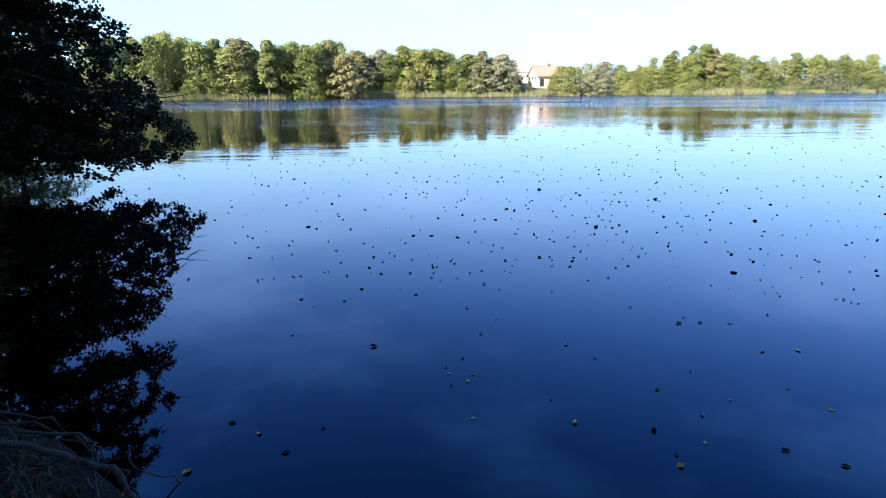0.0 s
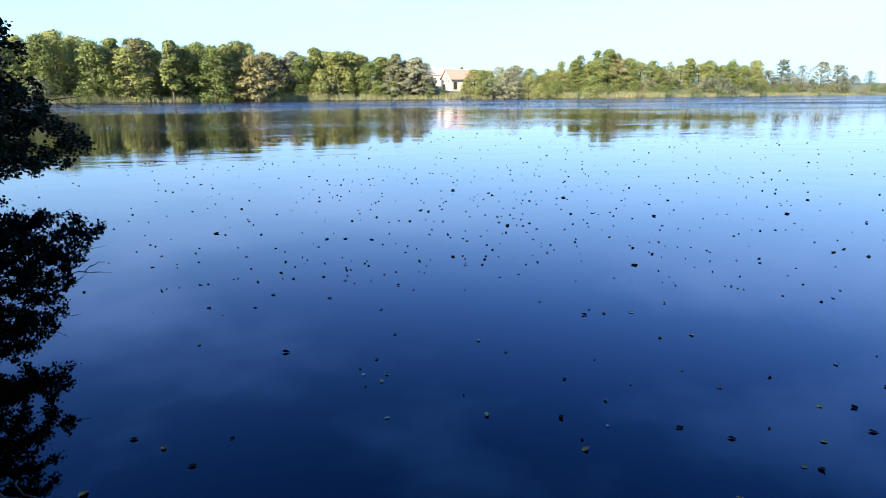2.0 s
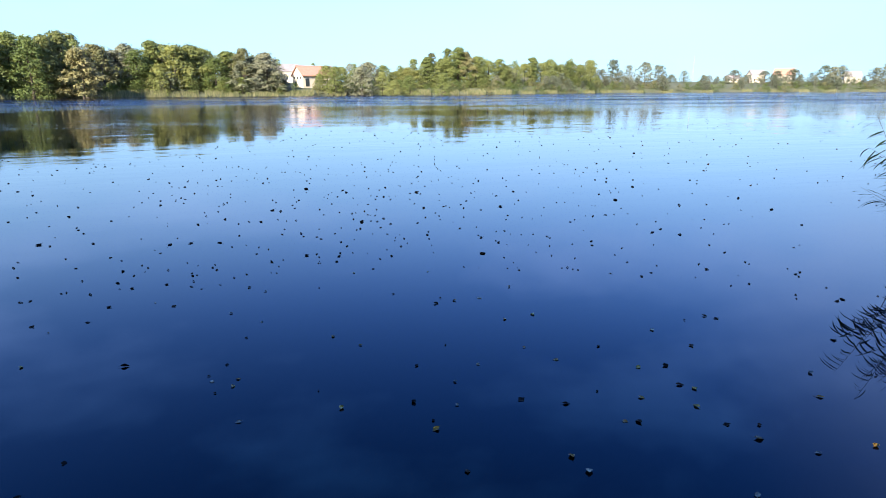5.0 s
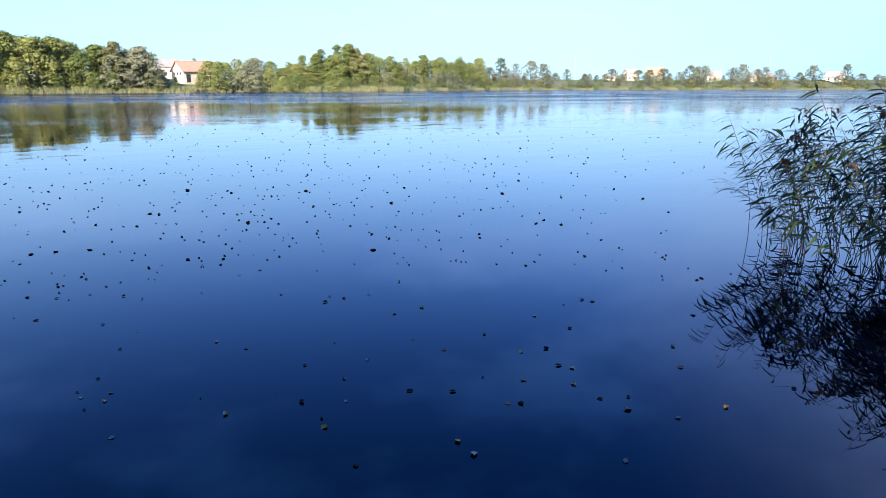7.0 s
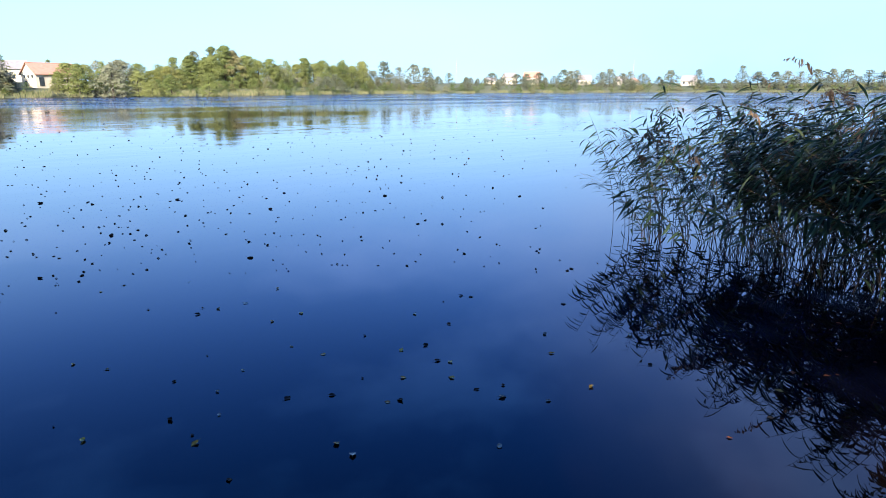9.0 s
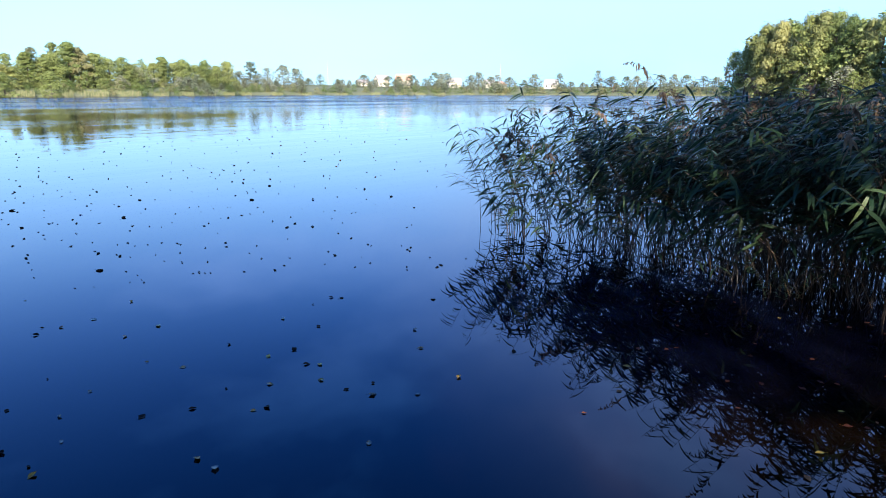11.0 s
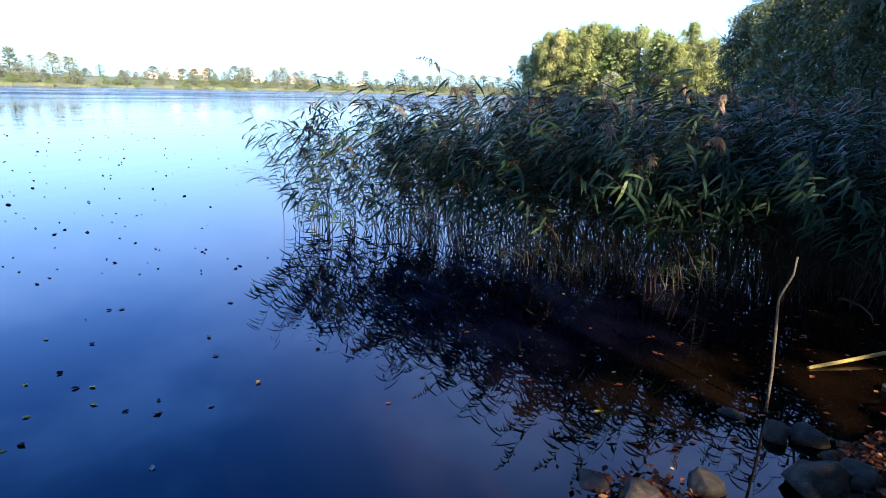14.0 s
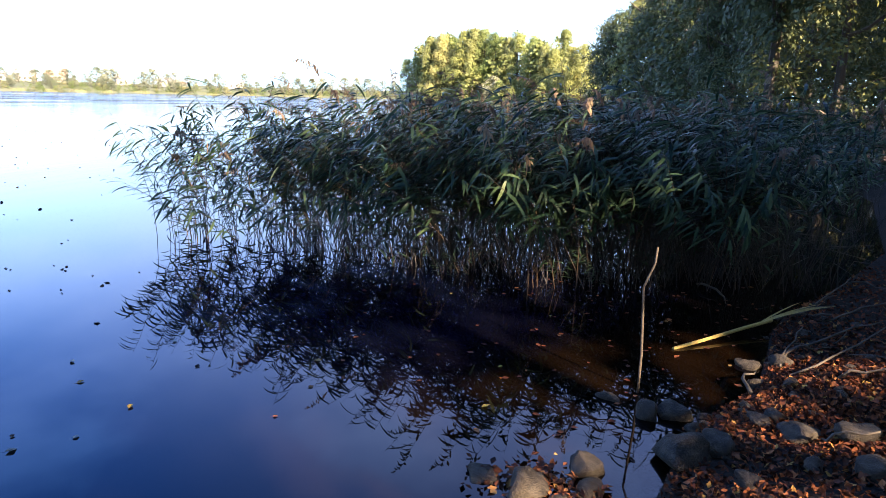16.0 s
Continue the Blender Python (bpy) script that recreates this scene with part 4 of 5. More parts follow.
# ---- the overhanging alder ----
def alder():
    r = np.random.default_rng(17)
    base = np.array([-10.2, 12.2, ground_z(-10.2, 12.2)])
    ob = new("alder_tree")
    ob.matrix_basis = pose(0, 0, 0)
    top = base + (0.7, 0.3, 9.0)
    trunk = curve_pts(base - (0, 0, 0.2), top, 0, 0.3, 7, 0.05, r)
    part("trunk", mesh_of("trunk", *tube(trunk, [0.3, 0.24, 0.2, 0.17, 0.13, 0.09, 0.03], 9), BARK), ob)
    limbs = []
    # reach of the crown over the lake at each height
    reach = lambda z: np.interp(z, [0.3, 0.6, 1.2, 1.8, 2.4, 3.1, 3.5, 4.2, 5.5, 7, 9], [-5.9, -5.2, -5.4, -5.3, -6.0, -6.6, -7.0, -6.4, -6.2, -7.2, -9])  # noqa: E731
    for k in range(58):
        z = 0.45 + 8.2 * (k / 58) ** 1.25
        out = reach(z) - (0.0 if k % 3 == 0 else r.uniform(0.1, 1.6))
        y = 12.6 + r.uniform(-1.9, 1.9) * (1.0 if k % 3 else 0.5)
        root = base + np.array([0.7, 0.3, 9.0]) * min(0.95, max(0.12, (z + 0.6) / 9.5))
        if k % 4 == 3:
            out, y = -10.2 + r.uniform(-2.2, 0.5), 12.2 + r.choice([-1, 1]) * r.uniform(1.2, 2.6)
        limbs.append((root, np.array([out, y, z])))
    # boughs that trail just above the water
    for k in range(18):
        z = r.uniform(0.35, 1.1)
        limbs.append((base + np.array([0.1, 0.05, 1.2]), np.array([-6.3 - 0.14 * k, 12.4 + r.uniform(-1.5, 1.5), z])))
    centres, normals = [], []
    for root, tip in limbs:
        twigs = []
        span = np.linalg.norm(tip - root)
        path = curve_pts(root, tip, -0.05 * span + 0.1, r.normal(0, 0.25), 8, 0.05, r)
        twigs.append(tube(path, np.linspace(0.045, 0.006, 8), 5))
        for u in np.linspace(0.22, 1.0, 12):
            p = path[min(7, int(u * 7))] + (path[min(7, int(u * 7) + 1)] - path[min(7, int(u * 7))]) * ((u * 7) % 1)
            for s in range(2):
                d = r.normal(0, 1, 3) * (0.5, 0.5, 0.32) + (0.14, 0, 0.02)
                d = d / np.linalg.norm(d) * r.uniform(0.25, 0.62)
                end = p + d
                end[2] = max(0.3, end[2])
                twigs.append(tube([p, (p + end) / 2 + (0, 0, 0.03), end], [0.008, 0.006, 0.003], 3, False))
                m = 84
                w = r.uniform(0.15, 1.05, (m, 1))
                centres.append(p + (end - p) * w + r.normal(0, 0.06, (m, 3)))
                normals.append(r.normal(0, 0.6, (m, 3)) + (0, 0, 0.7))
        part("limb", mesh_of("limb", *join(twigs), BARK), ob)
    # bare twig ends that stick out past the leaves
    for a, b in [((-5.9, 12.9, 1.75), (-5.1, 13.05, 1.8)), ((-5.6, 12.9, 1.72), (-5.2, 13.0, 1.55)), ((-6.0, 12.8, 1.4), (-5.15, 13.0, 1.2)),
                 ((-6.0, 12.8, 1.2), (-5.2, 13.0, 1.05)), ((-7.0, 12.4, 2.6), (-6.25, 12.5, 2.72))]:
        part("bare_twig", mesh_of("bare_twig", *tube(curve_pts(a, b, 0.06, 0.05, 5, 0.015, r), [0.014, 0.012, 0.009, 0.007, 0.003], 4), BARK), ob)
    c = np.concatenate(centres)
    keep = (c[:, 0] < np.vectorize(reach)(c[:, 2]) + 0.1) & (c[:, 2] > 0.18)
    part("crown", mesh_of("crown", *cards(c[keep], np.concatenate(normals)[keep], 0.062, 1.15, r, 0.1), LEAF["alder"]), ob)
    return tagged(ob, "leafy alder hanging low over the water, shade painted into its dark leaves", "tree")


alder()
for x, y, h in [(-13.5, 15.5, 9), (-12.5, 9.5, 10), (-17, 23, 10), (-20, 18, 13), (-26, 33, 12), (-12.0, 13.5, 5)]:
    tree("dec", x, y, h, 1.1, "near shore wood", True)
for x, y, h in [(-9.2, 12.6, 2.4), (-9.9, 14.4, 2.8), (-8.5, 10.7, 1.9), (-7.3, 8.7, 1.3)]:
    low = tree("dec", x, y, h, 1.3, "near shore wood", True)
    low.name, low["label"], low["category"] = "bush", "dark leafy bush low on the bank", "bush"


# ---- stones ----
def stone_mesh(seed):
    r = np.random.default_rng(seed)
    bm = bmesh.new()
    bmesh.ops.create_icosphere(bm, subdivisions=3, radius=0.5)
    off = r.uniform(0, 50)
    sx, sy = r.uniform(0.8, 1.2), r.uniform(0.75, 1.0)
    cuts = [(Vector(r.normal(0, 1, 3)).normalized(), r.uniform(0.24, 0.42)) for _ in range(9)]
    for v in bm.verts:
        p = v.co.copy()
        for n, d in cuts:
            over = p.dot(n) - d
            if over > 0:
                p -= n * over * 0.9
        p *= 1 + 0.32 * noise.noise(p * 2.2 + Vector((off, 0, 0))) + 0.12 * noise.noise(p * 6 + Vector((off, 3, 0)))
        v.co = Vector((p.x * sx, p.y * sy, p.z))
    me = bpy.data.meshes.new("stone")
    bm.to_mesh(me)
    bm.free()
    me.materials.append(STONE)
    for p in me.polygons:
        p.use_smooth = True
    return me


STONES = [stone_mesh(300 + k) for k in range(9)]


def stone(x, y, size, flat, k, words="rounded grey field stone at the water's edge"):
    z = max(ground_z(x, y), -0.03)
    size, flat = (size * 1.05, flat * 0.8) if x < 3.26 and y > -0.9 else (size, flat * 0.92)
    ob = new("stone", STONES[k % 9])
    ob.matrix_basis = pose(x, y, z + size * flat * 0.27, 0, 0, 67 * k) @ Matrix.Diagonal((size, size, size * flat, 1))
    return tagged(ob, words, "stone", "stones on the shore")


BIG_STONES = [
    (3.75, -1.13, 0.2, 0.8), (3.77, -1.3, 0.23, 0.7), (3.28, -1.23, 0.26, 0.85), (3.36, -1.4, 0.2, 0.8), (3.8, -1.46, 0.1, 0.7), (2.95, -0.5, 0.27, 0.8),
    (3.15, -0.76, 0.22, 0.8), (2.98, -0.78, 0.16, 0.7), (3.01, -0.31, 0.2, 0.5), (3.93, -0.94, 0.16, 0.5), (2.87, -0.64, 0.16, 0.5),
    (3.42, -1.8, 0.21, 0.6), (3.35, -2.02, 0.2, 0.75), (3.08, -1.74, 0.13, 0.6), (3.59, -1.69, 0.15, 0.6), (4.6, -1.93, 0.2, 0.6), (4.55, -2.1, 0.16, 0.7),
    (4.26, -1.87, 0.13, 0.7), (4.05, -1.99, 0.12, 0.6), (3.64, -1.76, 0.14, 0.6), (2.97, -1.45, 0.14, 0.6), (3.0, -1.93, 0.18, 0.6),
]
for k, (x, y, size, flat) in enumerate(BIG_STONES):
    stone(x, y, size, flat, k, "large rounded grey field stone at the water's edge" if size > 0.19 else "rounded grey field stone at the water's edge")
pebbles = np.random.default_rng(31)
for k in range(190):
    x, y = pebbles.uniform(2.4, 5.4), pebbles.uniform(-3.6, -0.5)
    if -0.12 < shore_gap(x, y)[0] < 2.2:
        stone(x, y, pebbles.uniform(0.03, 0.095), pebbles.uniform(0.5, 0.8), k, "small grey pebble among fallen leaves")


# ---- leaves, afloat and fallen ----
def leaf_shape(seed, curl):
    """An oval leaf about one unit long with a stalk, curled at its rim."""
    r = np.random.default_rng(seed)
    verts, faces = [], []
    prof = [0.02, 0.2, 0.31, 0.27, 0.13, 0.01]
    bend = r.uniform(-0.1, 0.25)
    for k, w in enumerate(prof):
        u = k / 5 - 0.5
        for s in (-1, -0.5, 0, 0.5, 1):
            verts.append((u, s * w * (1 + 0.15 * r.normal() * abs(s)), curl * (s * s * w * 1.3 + u * u * 0.7) + bend * curl * u * s))
    for k in range(5):
        for s in range(4):
            faces.append((5 * k + s, 5 * k + s + 1, 5 * k + s + 6, 5 * k + s + 5))
    v, f = tube([(-0.5, 0, 0.0), (-0.66, 0.03, 0.03), (-0.8, 0.08, 0.08)], [0.012, 0.01, 0.008], 3, False)
    return join([(np.array(verts), faces), (v, f)])


FLOATERS = [leaf_shape(400 + k, c) for k, c in enumerate((0.12, 0.25, 0.4, 0.55, 0.3))]
# rims turned down and lifted so far leaves look solid from the camera
CURLED = [(v + (0, 0, 0.3 * c), f) for c, (v, f) in ((c, leaf_shape(420 + k, -c)) for k, c in enumerate((0.5, 0.7, 0.9, 0.6, 1.1)))]
CURL_MESH = [mesh_of("floating_leaf", *p, BROWN_BACKLIT_LEAF) for p in CURLED]
FLOAT_MESH = {n: [mesh_of("floating_leaf", *p, m) for p in FLOATERS] for n, m in (("dark", BROWN_BACKLIT_LEAF), ("gold", GOLD_LEAF), ("pale", PALE_LEAF))}
FLOAT_WORDS = {"dark": "curled brown leaf afloat on the lake, backlit darkness put into its colour", "gold": "yellow autumn leaf afloat on the lake", "pale": "pale leaf lying underside up on the water"}
afloat = []


def floating_leaf(x, y, size, tint, r):
    if any(abs(x - a) < 0.07 and abs(y - b) < 0.07 for a, b in afloat):
        return
    afloat.append((x, y))
    ob = new("floating_leaf", (CURL_MESH if math.hypot(x, y) > 6 else FLOAT_MESH[tint])[int(r.integers(5))])
    ob.matrix_basis = pose(x, y, 0.003, float(r.normal(0, 7)), float(r.normal(0, 7)), float(r.uniform(0, 360))) @ Matrix.Diagonal((size, size, size, 1))
    tagged(ob, FLOAT_WORDS[tint], "leaf", "leaves afloat")


# the larger leaves afloat
LEAVES_OFF_BANK = [
    (0.16, 3.13), (-1.01, 2.99), (-1.26, 2.64), (1.97, 2.65), (-1.27, 5.2), (-0.12, 5.84), (1.17, 7.7), (0.39, 5.61), (0.52, 5.44),
    (0.89, 4.16), (-2.17, 6.64), (-1.85, 8.24), (3.51, 5.1), (2.25, 4.02), (2.66, 4.75), (1.8, 11.39), (2.41, 10.71), (2.41, 8.23),
    (2.4, 7.83), (2.07, 8.12), (0.31, 10.27), (0.99, 9.45), (0.75, 8.64), (3.59, 10.25), (4.27, 12.21), (2.17, 6.59), (6.41, 8.27),
    (1.86, 4.56), (2.04, 4.58), (2.27, 4.56), (-0.88, 5.15), (-0.77, 5.5), (-0.78, 6.64), (-0.78, 6.22), (-0.25, 5.31), (-0.51, 4.15),
    (-1.16, 4.39), (-0.67, 3.03), (-1.19, 3.1), (-0.82, 2.8), (0.15, 3.59), (0.73, 3.08), (1.14, 2.99), (2.68, 2.9), (3.2, 3.4),
    (2.17, 2.36), (2.23, 3.2),
]
LEAVES_MID = [
    (2.81, 2.53), (2.66, 2.35), (2.86, 2.85), (2.72, 2.87), (2.24, 2.33), (2.83, 2.06), (2.72, 1.96), (3.84, 3.41), (3.49, 5.1),
    (2.69, 4.76), (2.27, 4.01), (2.04, 4.6), (5.39, 4.6), (5.62, 6.21), (5.64, 5.87), (8.11, 6.69), (7.06, 7.5), (8.42, 7.64),
    (4.8, 4.53), (5.49, 4.07), (3.23, 3.37), (3.26, 3.05), (3.67, 2.43), (3.43, 2.17), (2.33, 1.61), (2.89, 1.75), (1.16, 2.66),
    (1.15, 2.95), (0.74, 3.04), (1.17, 2.25), (1.71, 2.18), (1.72, 2.04), (4.12, 2.0), (3.78, 1.62), (5.21, 3.37), (4.31, 2.76),
    (1.96, 2.67),
]
LEAVES_BY_REEDS = [
    (3.22, 1.69), (1.75, 2.79), (2.76, 2.6), (2.69, 2.92), (2.43, 2.55), (2.67, 2.13), (3.16, 3.45), (5.57, 6.19), (5.57, 5.82),
    (5.36, 4.58), (2.51, 4.03), (5.12, 3.35), (4.85, -0.67), (4.21, -0.28), (5.27, -0.6), (3.65, -0.24), (2.66, 1.98), (3.79, 3.49),
]
drift = np.random.default_rng(41)
for rows in (LEAVES_OFF_BANK, LEAVES_MID, LEAVES_BY_REEDS):
    for x, y in rows:
        d = math.hypot(x, y)
        # farther leaves are all dark, their backlit look painted in by colour
        tint = "dark" if d > 5.5 or drift.random() < 0.35 else ("gold" if drift.random() < 0.75 else "pale")
        floating_leaf(x, y, (0.046 if d < 4 else 0.05 if d < 8 else 0.068) * drift.uniform(0.75, 1.2), tint, drift)
while len(afloat) < 298:
    a, d = radians(drift.normal(16, 26)), 2.6 + 16 * drift.random() ** 0.8
    x, y = d * math.sin(a), d * math.cos(a)
    if abs(a - 0.4) > 0.9 or shore_gap(x, y)[0] > -1 or (x > 5.6 and y < 4.6 + 0.3 * (x - 6)):
        continue
    small = d < 6
    tint = "dark" if d > 6 or drift.random() < 0.62 else ("gold" if drift.random() < 0.5 else "pale")
    floating_leaf(x, y, drift.uniform(0.02, 0.038) if small else drift.uniform(0.032, 0.052) * (1.4 if drift.random() < 0.25 else 1.0), tint, drift)
bits = []
for k in range(1050):
    a, d = radians(drift.normal(18, 30)), 6 + 36 * drift.random() ** 1.6
    x, y = d * math.sin(a), d * math.cos(a)
    if shore_gap(x, y)[0] < -1.5 and not (x > 5.6 and y < 4.6 + 0.3 * (x - 6)):
        m = pose(x, y, 0.003, 0, 0, float(drift.uniform(0, 360))) @ Matrix.Diagonal((*[drift.uniform(0.014, 0.03) * (1 + d / 20)] * 3, 1))
        bits.append(moved(CURLED[int(drift.integers(5))], m))
tagged(new("leaf_drift", mesh_of("leaf_drift", *join(bits), BROWN_BACKLIT_LEAF)), "scattered small dark leaves and scraps adrift on the lake", "leaves", kind="stuff")
bits = []
for k in range(260):
    x, y = drift.uniform(3.2, 6.6), drift.uniform(-2.6, 1.2)
    if shore_gap(x, y)[0] < -0.03 and (y < -0.4 or drift.random() < 0.3):
        m = pose(x, y, 0.003, 0, 0, float(drift.uniform(0, 360))) @ Matrix.Diagonal((*[drift.uniform(0.025, 0.055)] * 3, 1))
        bits.append(moved(FLOATERS[int(drift.integers(2))], m))
tagged(new("leaf_drift", mesh_of("leaf_drift", *join(bits), LITTER)), "small brown leaves adrift in the shallows", "leaves", kind="stuff")

def fallen_shape(seed):
    r = np.random.default_rng(seed)
    v = []
    for u, w in ((-0.5, 0.06), (0.0, 0.34), (0.5, 0.05)):
        lift = 0.4 * u * u + r.normal(0, 0.08)
        v += [(u, -w * r.uniform(0.8, 1.2), lift + 0.7 * w * r.uniform(0, 1)), (u, 0, lift), (u, w * r.uniform(0.8, 1.2), lift + 0.7 * w * r.uniform(0, 1))]
    return np.array(v), [(3 * k + s, 3 * k + s + 1, 3 * k + s + 4, 3 * k + s + 3) for k in range(2) for s in range(2)]


FALLEN = [fallen_shape(500 + k) for k in range(8)]
fallen = []
for k in range(31000):
    if k < 15500:
        x, y = drift.normal(3.7, 0.85), drift.normal(-2.1, 0.8)
    elif k < 25500:
        x, y = drift.normal(4.9, 1.6), drift.normal(-3.2, 1.3)
    elif k < 27500:
        x, y = drift.normal(-2.6, 1.0), drift.normal(2.4, 0.9)
    else:
        x, y = drift.normal(0.5, 4.0), drift.normal(-3.5, 3.0)
    gap = shore_gap(x, y)[0]
    if gap < 0.02 or gap > 5.5:
        continue
    s = drift.uniform(0.016, 0.046)
    m = pose(x, y, ground_z(x, y) + 0.008 + 0.02 * drift.random(), float(drift.normal(0, 34)), float(drift.normal(0, 34)), float(drift.uniform(0, 360))) @ Matrix.Diagonal((s, s, s, 1))
    fallen.append(moved(FALLEN[k % 8], m))
for k in range(260):
    # sodden leaves caught between the stones that stand in the lake
    x, y, s = drift.normal(2.98, 0.08), drift.normal(-0.55, 0.15), drift.uniform(0.02, 0.05)
    m = pose(x, y, 0.004 + 0.02 * drift.random(), float(drift.normal(0, 20)), float(drift.normal(0, 20)), float(drift.uniform(0, 360))) @ Matrix.Diagonal((s, s, s, 1))
    fallen.append(moved(FALLEN[k % 8], m))
tagged(new("leaf_litter", mesh_of("leaf_litter", *join(fallen), LITTER)), "thick brown and orange leaf litter on the bank", "leaves", kind="stuff")


# ---- sticks and roots ----
def stick(points, r0, r1, mat, words, name="stick", sides=6):
    n = len(points)
    ob = new(name, mesh_of(name, *tube(points, np.linspace(r0, r1, n), sides), mat))
    for p in ob.data.polygons:
        p.use_smooth = True
    return tagged(ob, words, "stick")


stick([(4.03, -1.13, -0.12), (4.02, -1.125, 0.25), (4.03, -1.11, 0.5), (4.035, -1.1, 0.66), (4.04, -1.12, 0.72), (4.06, -1.155, 0.8), (4.06, -1.16, 0.9)],
      0.009, 0.006, DEAD, "thin grey stick standing upright in the shallows")
straw = new("reed_stalk")
part("stalk", mesh_of("stalk", *tube([(4.78, -1.47, 0.005), (4.97, -1.745, 0.03), (5.17, -2.02, 0.055), (5.36, -2.3, 0.08)], [0.012, 0.013, 0.014, 0.014], 7), STRAW), straw)
for k in range(7):
    a = drift.normal(0, 0.1)
    v, f = strip(curve_pts((5.3, -2.2, 0.075), (5.62 + 0.12 * a, -2.75 + 2.0 * a * 0.4, 0.12 + 0.05 * drift.random()), -0.02, 0.05 * a, 5), [0.012, 0.014, 0.012, 0.008, 0.002], np.array([0.7, 0.5, 0.3]))
    part("blade", mesh_of("blade", v, f, STRAW), straw)
tagged(straw, "dry yellow reed stalk lying from bank to water", "stalk")
TWIGS = [
    ((5.53, -2.4), (5.35, -2.73)), ((5.24, -2.67), (5.4, -3.13)), ((4.25, -2.05), (4.76, -2.8)), ((4.55, -2.02), (4.7, -2.46)), ((4.78, -2.34), (5.02, -2.95)),
    ((5.51, -2.49), (6.12, -3.16)), ((4.0, -1.76), (4.44, -1.92)), ((4.02, -2.21), (4.0, -2.56)), ((6.53, -3.34), (5.56, -3.2)), ((6.44, -1.99), (5.87, -2.1)),
    ((4.47, -2.07), (5.06, -2.41)), ((3.33, -1.86), (3.15, -2.0)),
]
for k, ((ax, ay), (bx, by)) in enumerate(TWIGS):
    za, zb = max(0.0, ground_z(ax, ay)) + 0.03, max(0.0, ground_z(bx, by)) + 0.03 + 0.05 * (k % 3)
    stick(curve_pts((ax, ay, za), (bx, by, zb), -0.02, 0.05 * ((k % 3) - 1), 6, 0.012, drift), 0.009 if k % 3 else 0.014, 0.004, DEAD,
          "thin grey dead branch lying on the bank", "dead_branch")
for k in range(40):
    x, y, a, ln = drift.uniform(3.4, 7.0), drift.uniform(-4.4, -1.7), drift.uniform(0, 6.3), drift.uniform(0.12, 0.4)
    bx, by = x + ln * math.cos(a), y + ln * math.sin(a)
    if shore_gap(x, y)[0] > 0.1 and shore_gap(bx, by)[0] > 0.1:
        stick(curve_pts((x, y, ground_z(x, y) + 0.025), (bx, by, ground_z(bx, by) + 0.035), -0.015, 0.02, 4, 0.006, drift), 0.006, 0.003, DEAD,
              "thin dead twig among fallen leaves", "twig", 4)

# roots that run from the bank into the lake
ROOTS = [
    ([(-2.25, 2.5, 0.3), (-1.9, 2.5, 0.22), (-1.73, 2.52, 0.15), (-1.55, 2.48, 0.13), (-1.42, 2.4, 0.08), (-1.3, 2.27, 0.0), (-1.18, 2.12, -0.1)], 0.024, 0.02),
    ([(-2.4, 2.75, 0.25), (-2.1, 2.74, 0.16), (-1.85, 2.76, 0.14), (-1.72, 2.66, 0.15), (-1.66, 2.56, 0.1), (-1.6, 2.46, 0.02)], 0.014, 0.01),
    ([(-2.5, 2.8, 0.22), (-2.15, 2.86, 0.13), (-1.88, 2.8, 0.12), (-1.74, 2.76, 0.06), (-1.64, 2.7, -0.06)], 0.011, 0.008),
    ([(-2.6, 3.0, 0.2), (-2.35, 2.98, 0.12), (-2.15, 3.02, 0.08), (-1.98, 2.98, -0.04)], 0.013, 0.009),
    ([(-2.0, 2.48, 0.2), (-1.92, 2.36, 0.15), (-1.8, 2.3, 0.16), (-1.72, 2.2, 0.1)], 0.008, 0.005),
    ([(-1.72, 2.52, 0.14), (-1.6, 2.42, 0.08), (-1.5, 2.32, 0.05), (-1.4, 2.2, 0.1)], 0.009, 0.006),
]
def gnarled(points, wob):
    """The same line with more bends and kinks."""
    out = []
    for a, b in zip(points, points[1:]):
        for u in (0.0, 0.33, 0.67):
            out.append(np.asarray(a) + (np.asarray(b) - np.asarray(a)) * u + drift.normal(0, wob, 3) * (1, 1, 0.6))
    return out + [np.asarray(points[-1])]


for pts, r0, r1 in ROOTS:
    stick(gnarled(pts, 0.012), r0 * 0.75, r1 * 0.6, ROOT, "weathered grey tree root on the dark bank", "root", 7)["category"] = "root"
for k in range(16):
    # fine rootlets that tangle over the edge of the bank
    x, y = -1.45 - 0.07 * k + drift.normal(0, 0.08), 2.42 + 0.035 * k + drift.normal(0, 0.08)
    pts = [(x - 0.3, y - 0.02, ground_z(x - 0.3, y) + 0.05), (x - 0.12, y + drift.normal(0, 0.05), 0.13), (x + 0.04, y + drift.normal(0, 0.06), 0.1), (x + 0.14, y + drift.normal(0, 0.05) - 0.05, 0.0), (x + 0.18, y - 0.08, -0.06)]
    stick(gnarled(pts, 0.014), 0.006, 0.003, ROOT, "fine grey rootlet hanging over the bank", "root", 5)["category"] = "root"
tufts = []
for k in range(1500):
    x, y = drift.uniform(-4.2, -1.3), drift.uniform(1.2, 3.6)
    gap = shore_gap(x, y)[0]
    if gap > 0.12 and noise.noise((x * 2, y * 2, 4)) > -0.15:
        h, a = drift.uniform(0.08, 0.24), drift.uniform(0, 6.3)
        z = ground_z(x, y) - 0.01
        tufts.append(strip([(x, y, z), (x + 0.25 * h * math.cos(a), y + 0.25 * h * math.sin(a), z + 0.6 * h), (x + 0.8 * h * math.cos(a), y + 0.8 * h * math.sin(a), z + 0.85 * h)],
                           [0.006, 0.005, 0.001], np.array([-math.sin(a), math.cos(a), 0.1])))
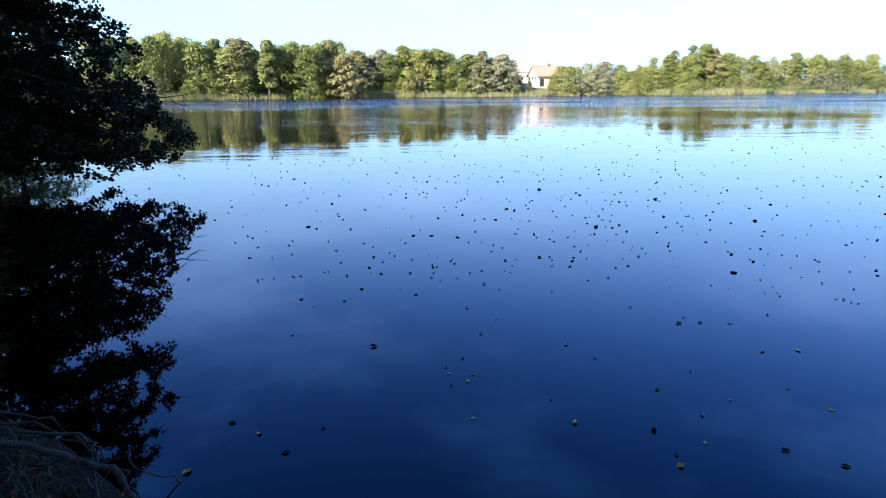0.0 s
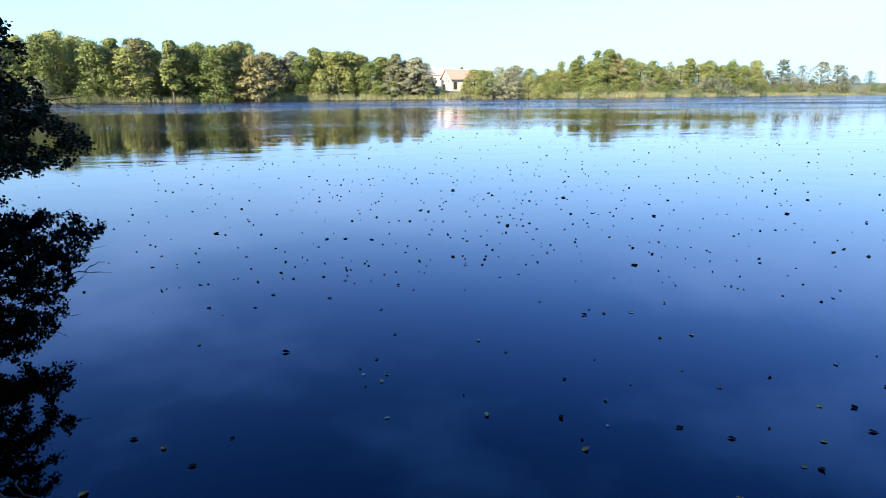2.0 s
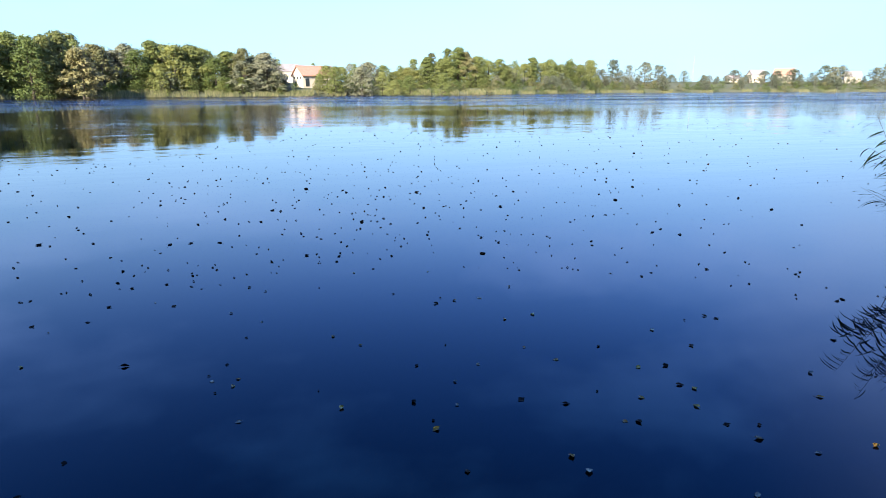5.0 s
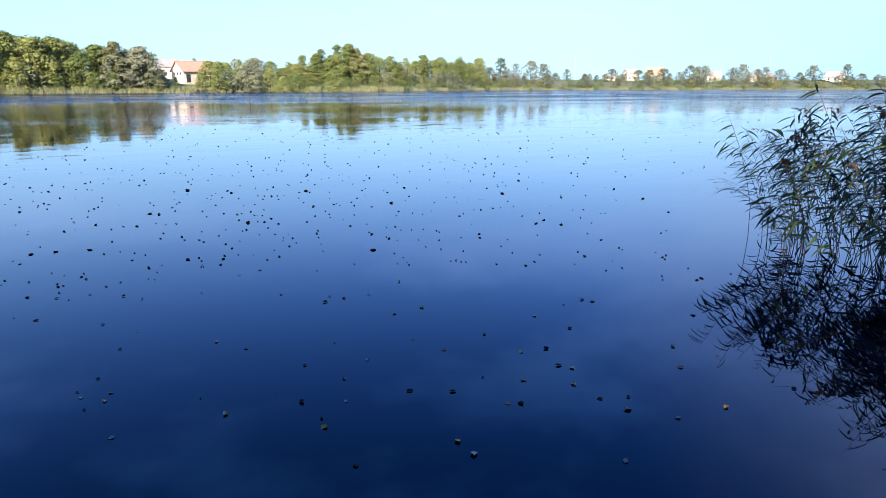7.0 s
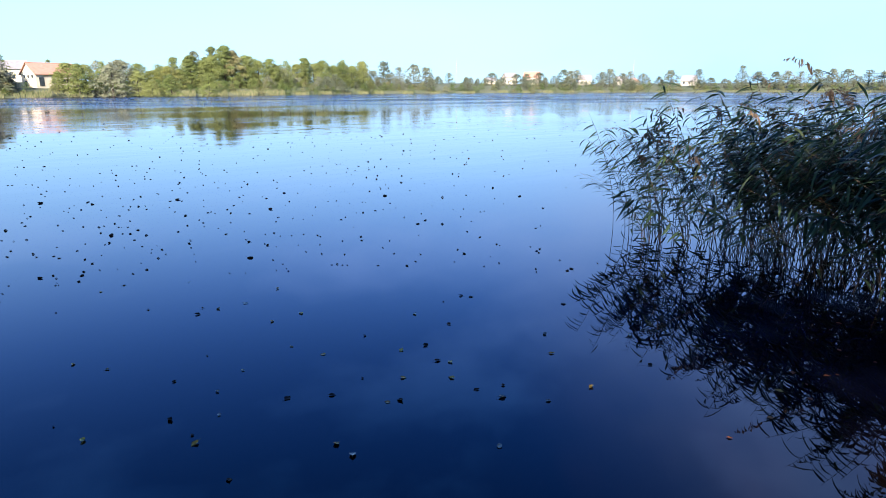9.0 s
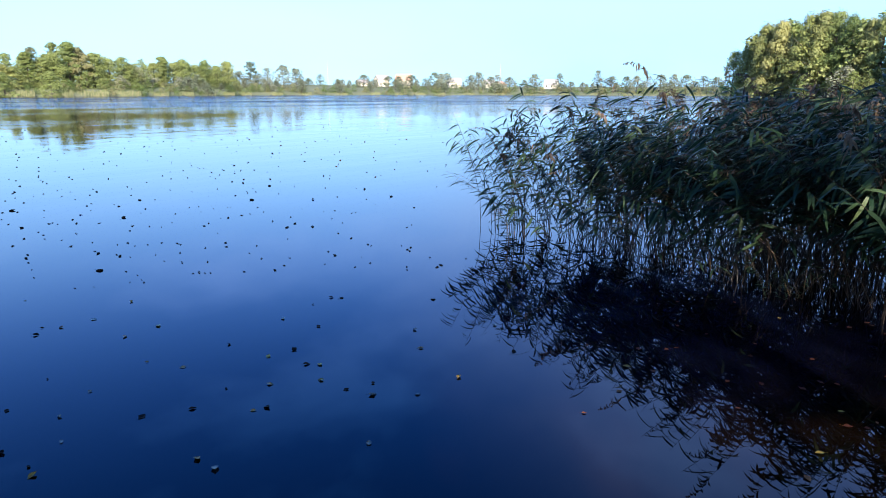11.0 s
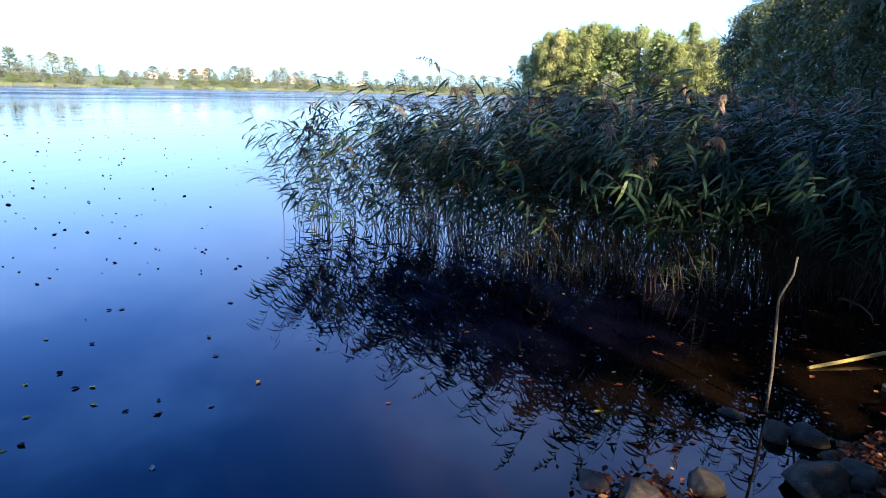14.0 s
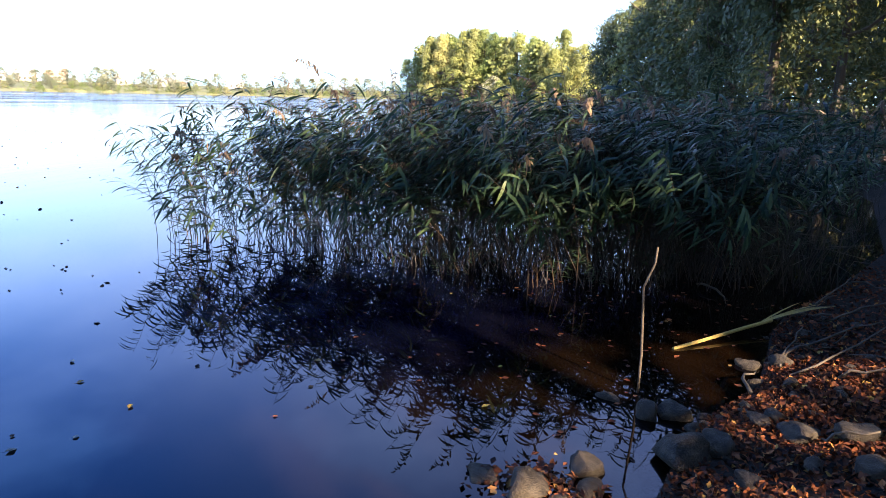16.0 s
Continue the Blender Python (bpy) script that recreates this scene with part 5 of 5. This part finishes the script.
tagged(new("grass", mesh_of("grass", *join(tufts), GRASS)), "sparse dark grass tufts on the bank", "grass", kind="stuff")

# ---- houses and masts across the lake ----
def box(x0, y0, z0, x1, y1, z1):
    v = [(x, y, z) for z in (z0, z1) for y in (y0, y1) for x in (x0, x1)]
    return np.array(v), [(0, 2, 3, 1), (4, 5, 7, 6), (0, 1, 5, 4), (2, 6, 7, 3), (0, 4, 6, 2), (1, 3, 7, 5)]


def gabled_walls(length, width, eaves, ridge):
    v = [(x, y, z) for x in (0, length) for y, z in ((-width / 2, -0.6), (width / 2, -0.6), (width / 2, eaves), (0, ridge), (-width / 2, eaves))]
    return np.array(v), [(0, 1, 2, 3, 4)[::-1], (5, 6, 7, 8, 9), (0, 5, 9, 4), (1, 2, 7, 6), (4, 9, 8, 3), (2, 3, 8, 7), (0, 1, 6, 5)[::-1]]


def roof_slab(length, width, eaves, ridge, side, over=0.45, thick=0.22):
    run, rise = width / 2, ridge - eaves
    ex, ez = side * (run + over), eaves - rise * over / run
    up = 0.04
    v = [(x, y, z + dz) for x in (-over, length + over) for y, z in ((0, ridge), (ex, ez)) for dz in (up, up + thick)]
    return np.array(v), [(0, 2, 3, 1), (4, 5, 7, 6), (0, 4, 6, 2), (1, 3, 7, 5), (0, 1, 5, 4), (2, 6, 7, 3)]


def house(x, y, turn, length, width, eaves, ridge, roof, gable, front, words, wall=PLASTER, z=None):
    """A gabled house; gable and front list its windows as (along, sill height, width, height)."""
    ob = new("house")
    ob.matrix_basis = pose(x, y, ground_z(x, y) if z is None else z, 0, 0, turn)
    part("wall", mesh_of("wall", *gabled_walls(length, width, eaves, ridge), wall), ob)
    for side in (-1, 1):
        part("roof", mesh_of("roof", *roof_slab(length, width, eaves, ridge, side), roof), ob)
    part("ridge", mesh_of("ridge", *tube([(-0.45, 0, ridge + 0.2), (length + 0.45, 0, ridge + 0.2)], [0.16, 0.16], 6), roof), ob)
    for along, sill, w, h in gable:
        pane = part("window", mesh_of("window", *box(-0.05, along - w / 2, sill, 0.06, along + w / 2, sill + h), GLASS), ob)
        part("frame", mesh_of("frame", *join([box(-0.09, along - w / 2 - 0.09, sill - 0.09, -0.02, along + w / 2 + 0.09, sill),
                                              box(-0.09, along - w / 2 - 0.09, sill + h, -0.02, along + w / 2 + 0.09, sill + h + 0.09)]), wall), pane)
    for along, sill, w, h in front:
        pane = part("window", mesh_of("window", *box(along - w / 2, -width / 2 - 0.05, sill, along + w / 2, -width / 2 + 0.06, sill + h), GLASS), ob)
        part("sill", mesh_of("sill", *box(along - w / 2 - 0.1, -width / 2 - 0.14, sill - 0.1, along + w / 2 + 0.1, -width / 2 - 0.02, sill - 0.01), wall), pane)
    return tagged(ob, words, "house", "houses round the lake")


house(29.9, 210.5, 22, 12.5, 6.6, 3.6, 6.4, TILES, [(-1.8, 2.4, 0.7, 0.8), (0.0, 2.4, 0.7, 0.8), (1.8, 2.4, 0.7, 0.8), (1.4, 0.2, 0.9, 1.5)],
      [(1.6, 0.2, 1.4, 2.4), (5.0, 1.0, 1.0, 1.2), (8.0, 1.0, 1.0, 1.2), (11.0, 1.0, 1.0, 1.2)], "large cream house with a red tile roof by the lake")
house(24.5, 259, -8, 12, 8, 4.2, 6.6, SLATE, [(0, 1, 1, 1.2)], [(3, 1, 1, 1.2), (8, 1, 1, 1.2)], "low house with a faded grey-pink roof behind the trees")
FAR_HOUSES = [(351, 312, -60, 11, 8, 5.0, 8.6, TILES), (376, 283, -40, 9, 7, 4.0, 6.8, SLATE), (398, 253, 15, 9, 7, 2.6, 4.6, TILES), (412, 222, -75, 9, 8, 3.0, 6.2, SLATE),
              (330, 332, -45, 8, 6, 2.4, 4.2, SLATE), (392, 262, -30, 8, 7, 3.6, 6.0, SLATE), (340, 322, -20, 9, 7, 5.0, 7.6, SLATE)]
for x, y, turn, length, width, eaves, ridge, roof in FAR_HOUSES:
    house(x, y, turn, length, width, eaves, ridge, roof, [(-1.6, 1.2, 0.9, 1.2), (1.6, 1.2, 0.9, 1.2)], [(2, 1.0, 1.1, 1.3), (5.5, 1.0, 1.1, 1.3)],
          "small white house with a pitched roof on the far shore")


def mast(x, y, h, wide, words):
    """A lattice mast: three legs and their bracing."""
    ob = new("mast")
    z0 = ground_z(x, y)
    ob.matrix_basis = pose(x, y, z0)
    foot = [(wide * math.cos(a), wide * math.sin(a)) for a in (0.3, 2.4, 4.5)]
    for fx, fy in foot:
        part("leg", mesh_of("leg", *tube([(fx, fy, -0.3), (fx * 0.15, fy * 0.15, h)], [0.12, 0.07], 5), IRON), ob)
    braces = []
    for k in range(10):
        a, b = h * k / 10, h * (k + 1) / 10
        sa, sb = 1 - 0.85 * k / 10, 1 - 0.85 * (k + 1) / 10
        for i in range(3):
            (x0, y0), (x1, y1) = foot[i], foot[(i + 1) % 3]
            braces.append(tube([(x0 * sa, y0 * sa, a), (x1 * sb, y1 * sb, b)], [0.05, 0.05], 3))
    part("bracing", mesh_of("bracing", *join(braces), IRON), ob)
    part("aerial", mesh_of("aerial", *tube([(0, 0, h - 0.5), (0, 0, h + 2.5)], [0.08, 0.04], 5), IRON), ob)
    return tagged(ob, words, "mast")


mast(349.9, 384.7, 16.5, 0.7, "thin grey lattice mast beyond the far shore")
mast(397.2, 251.4, 14.5, 0.45, "slim grey aerial mast among the far houses")
for x, y, h, kind in [(290, 292, 4.5, "yellow"), (301, 287, 5, "dec"), (276, 290, 5, "willow"), (345, 268, 5, "dec"), (360, 252, 4, "willow"), (368, 240, 4, "dec"),
                      (392, 205, 5, "dec"), (396, 182, 5.5, "dec"), (376, 226, 4, "willow"), (352, 258, 4, "dec"), (318, 270, 6, "willow"), (326, 262, 6, "dec"),
                      (408, 150, 6, "dec"), (404, 165, 6, "willow"), (420, 120, 7, "dec"), (384, 214, 5, "dec")]:
    bush(x, y, h, kind, "far shore trees")
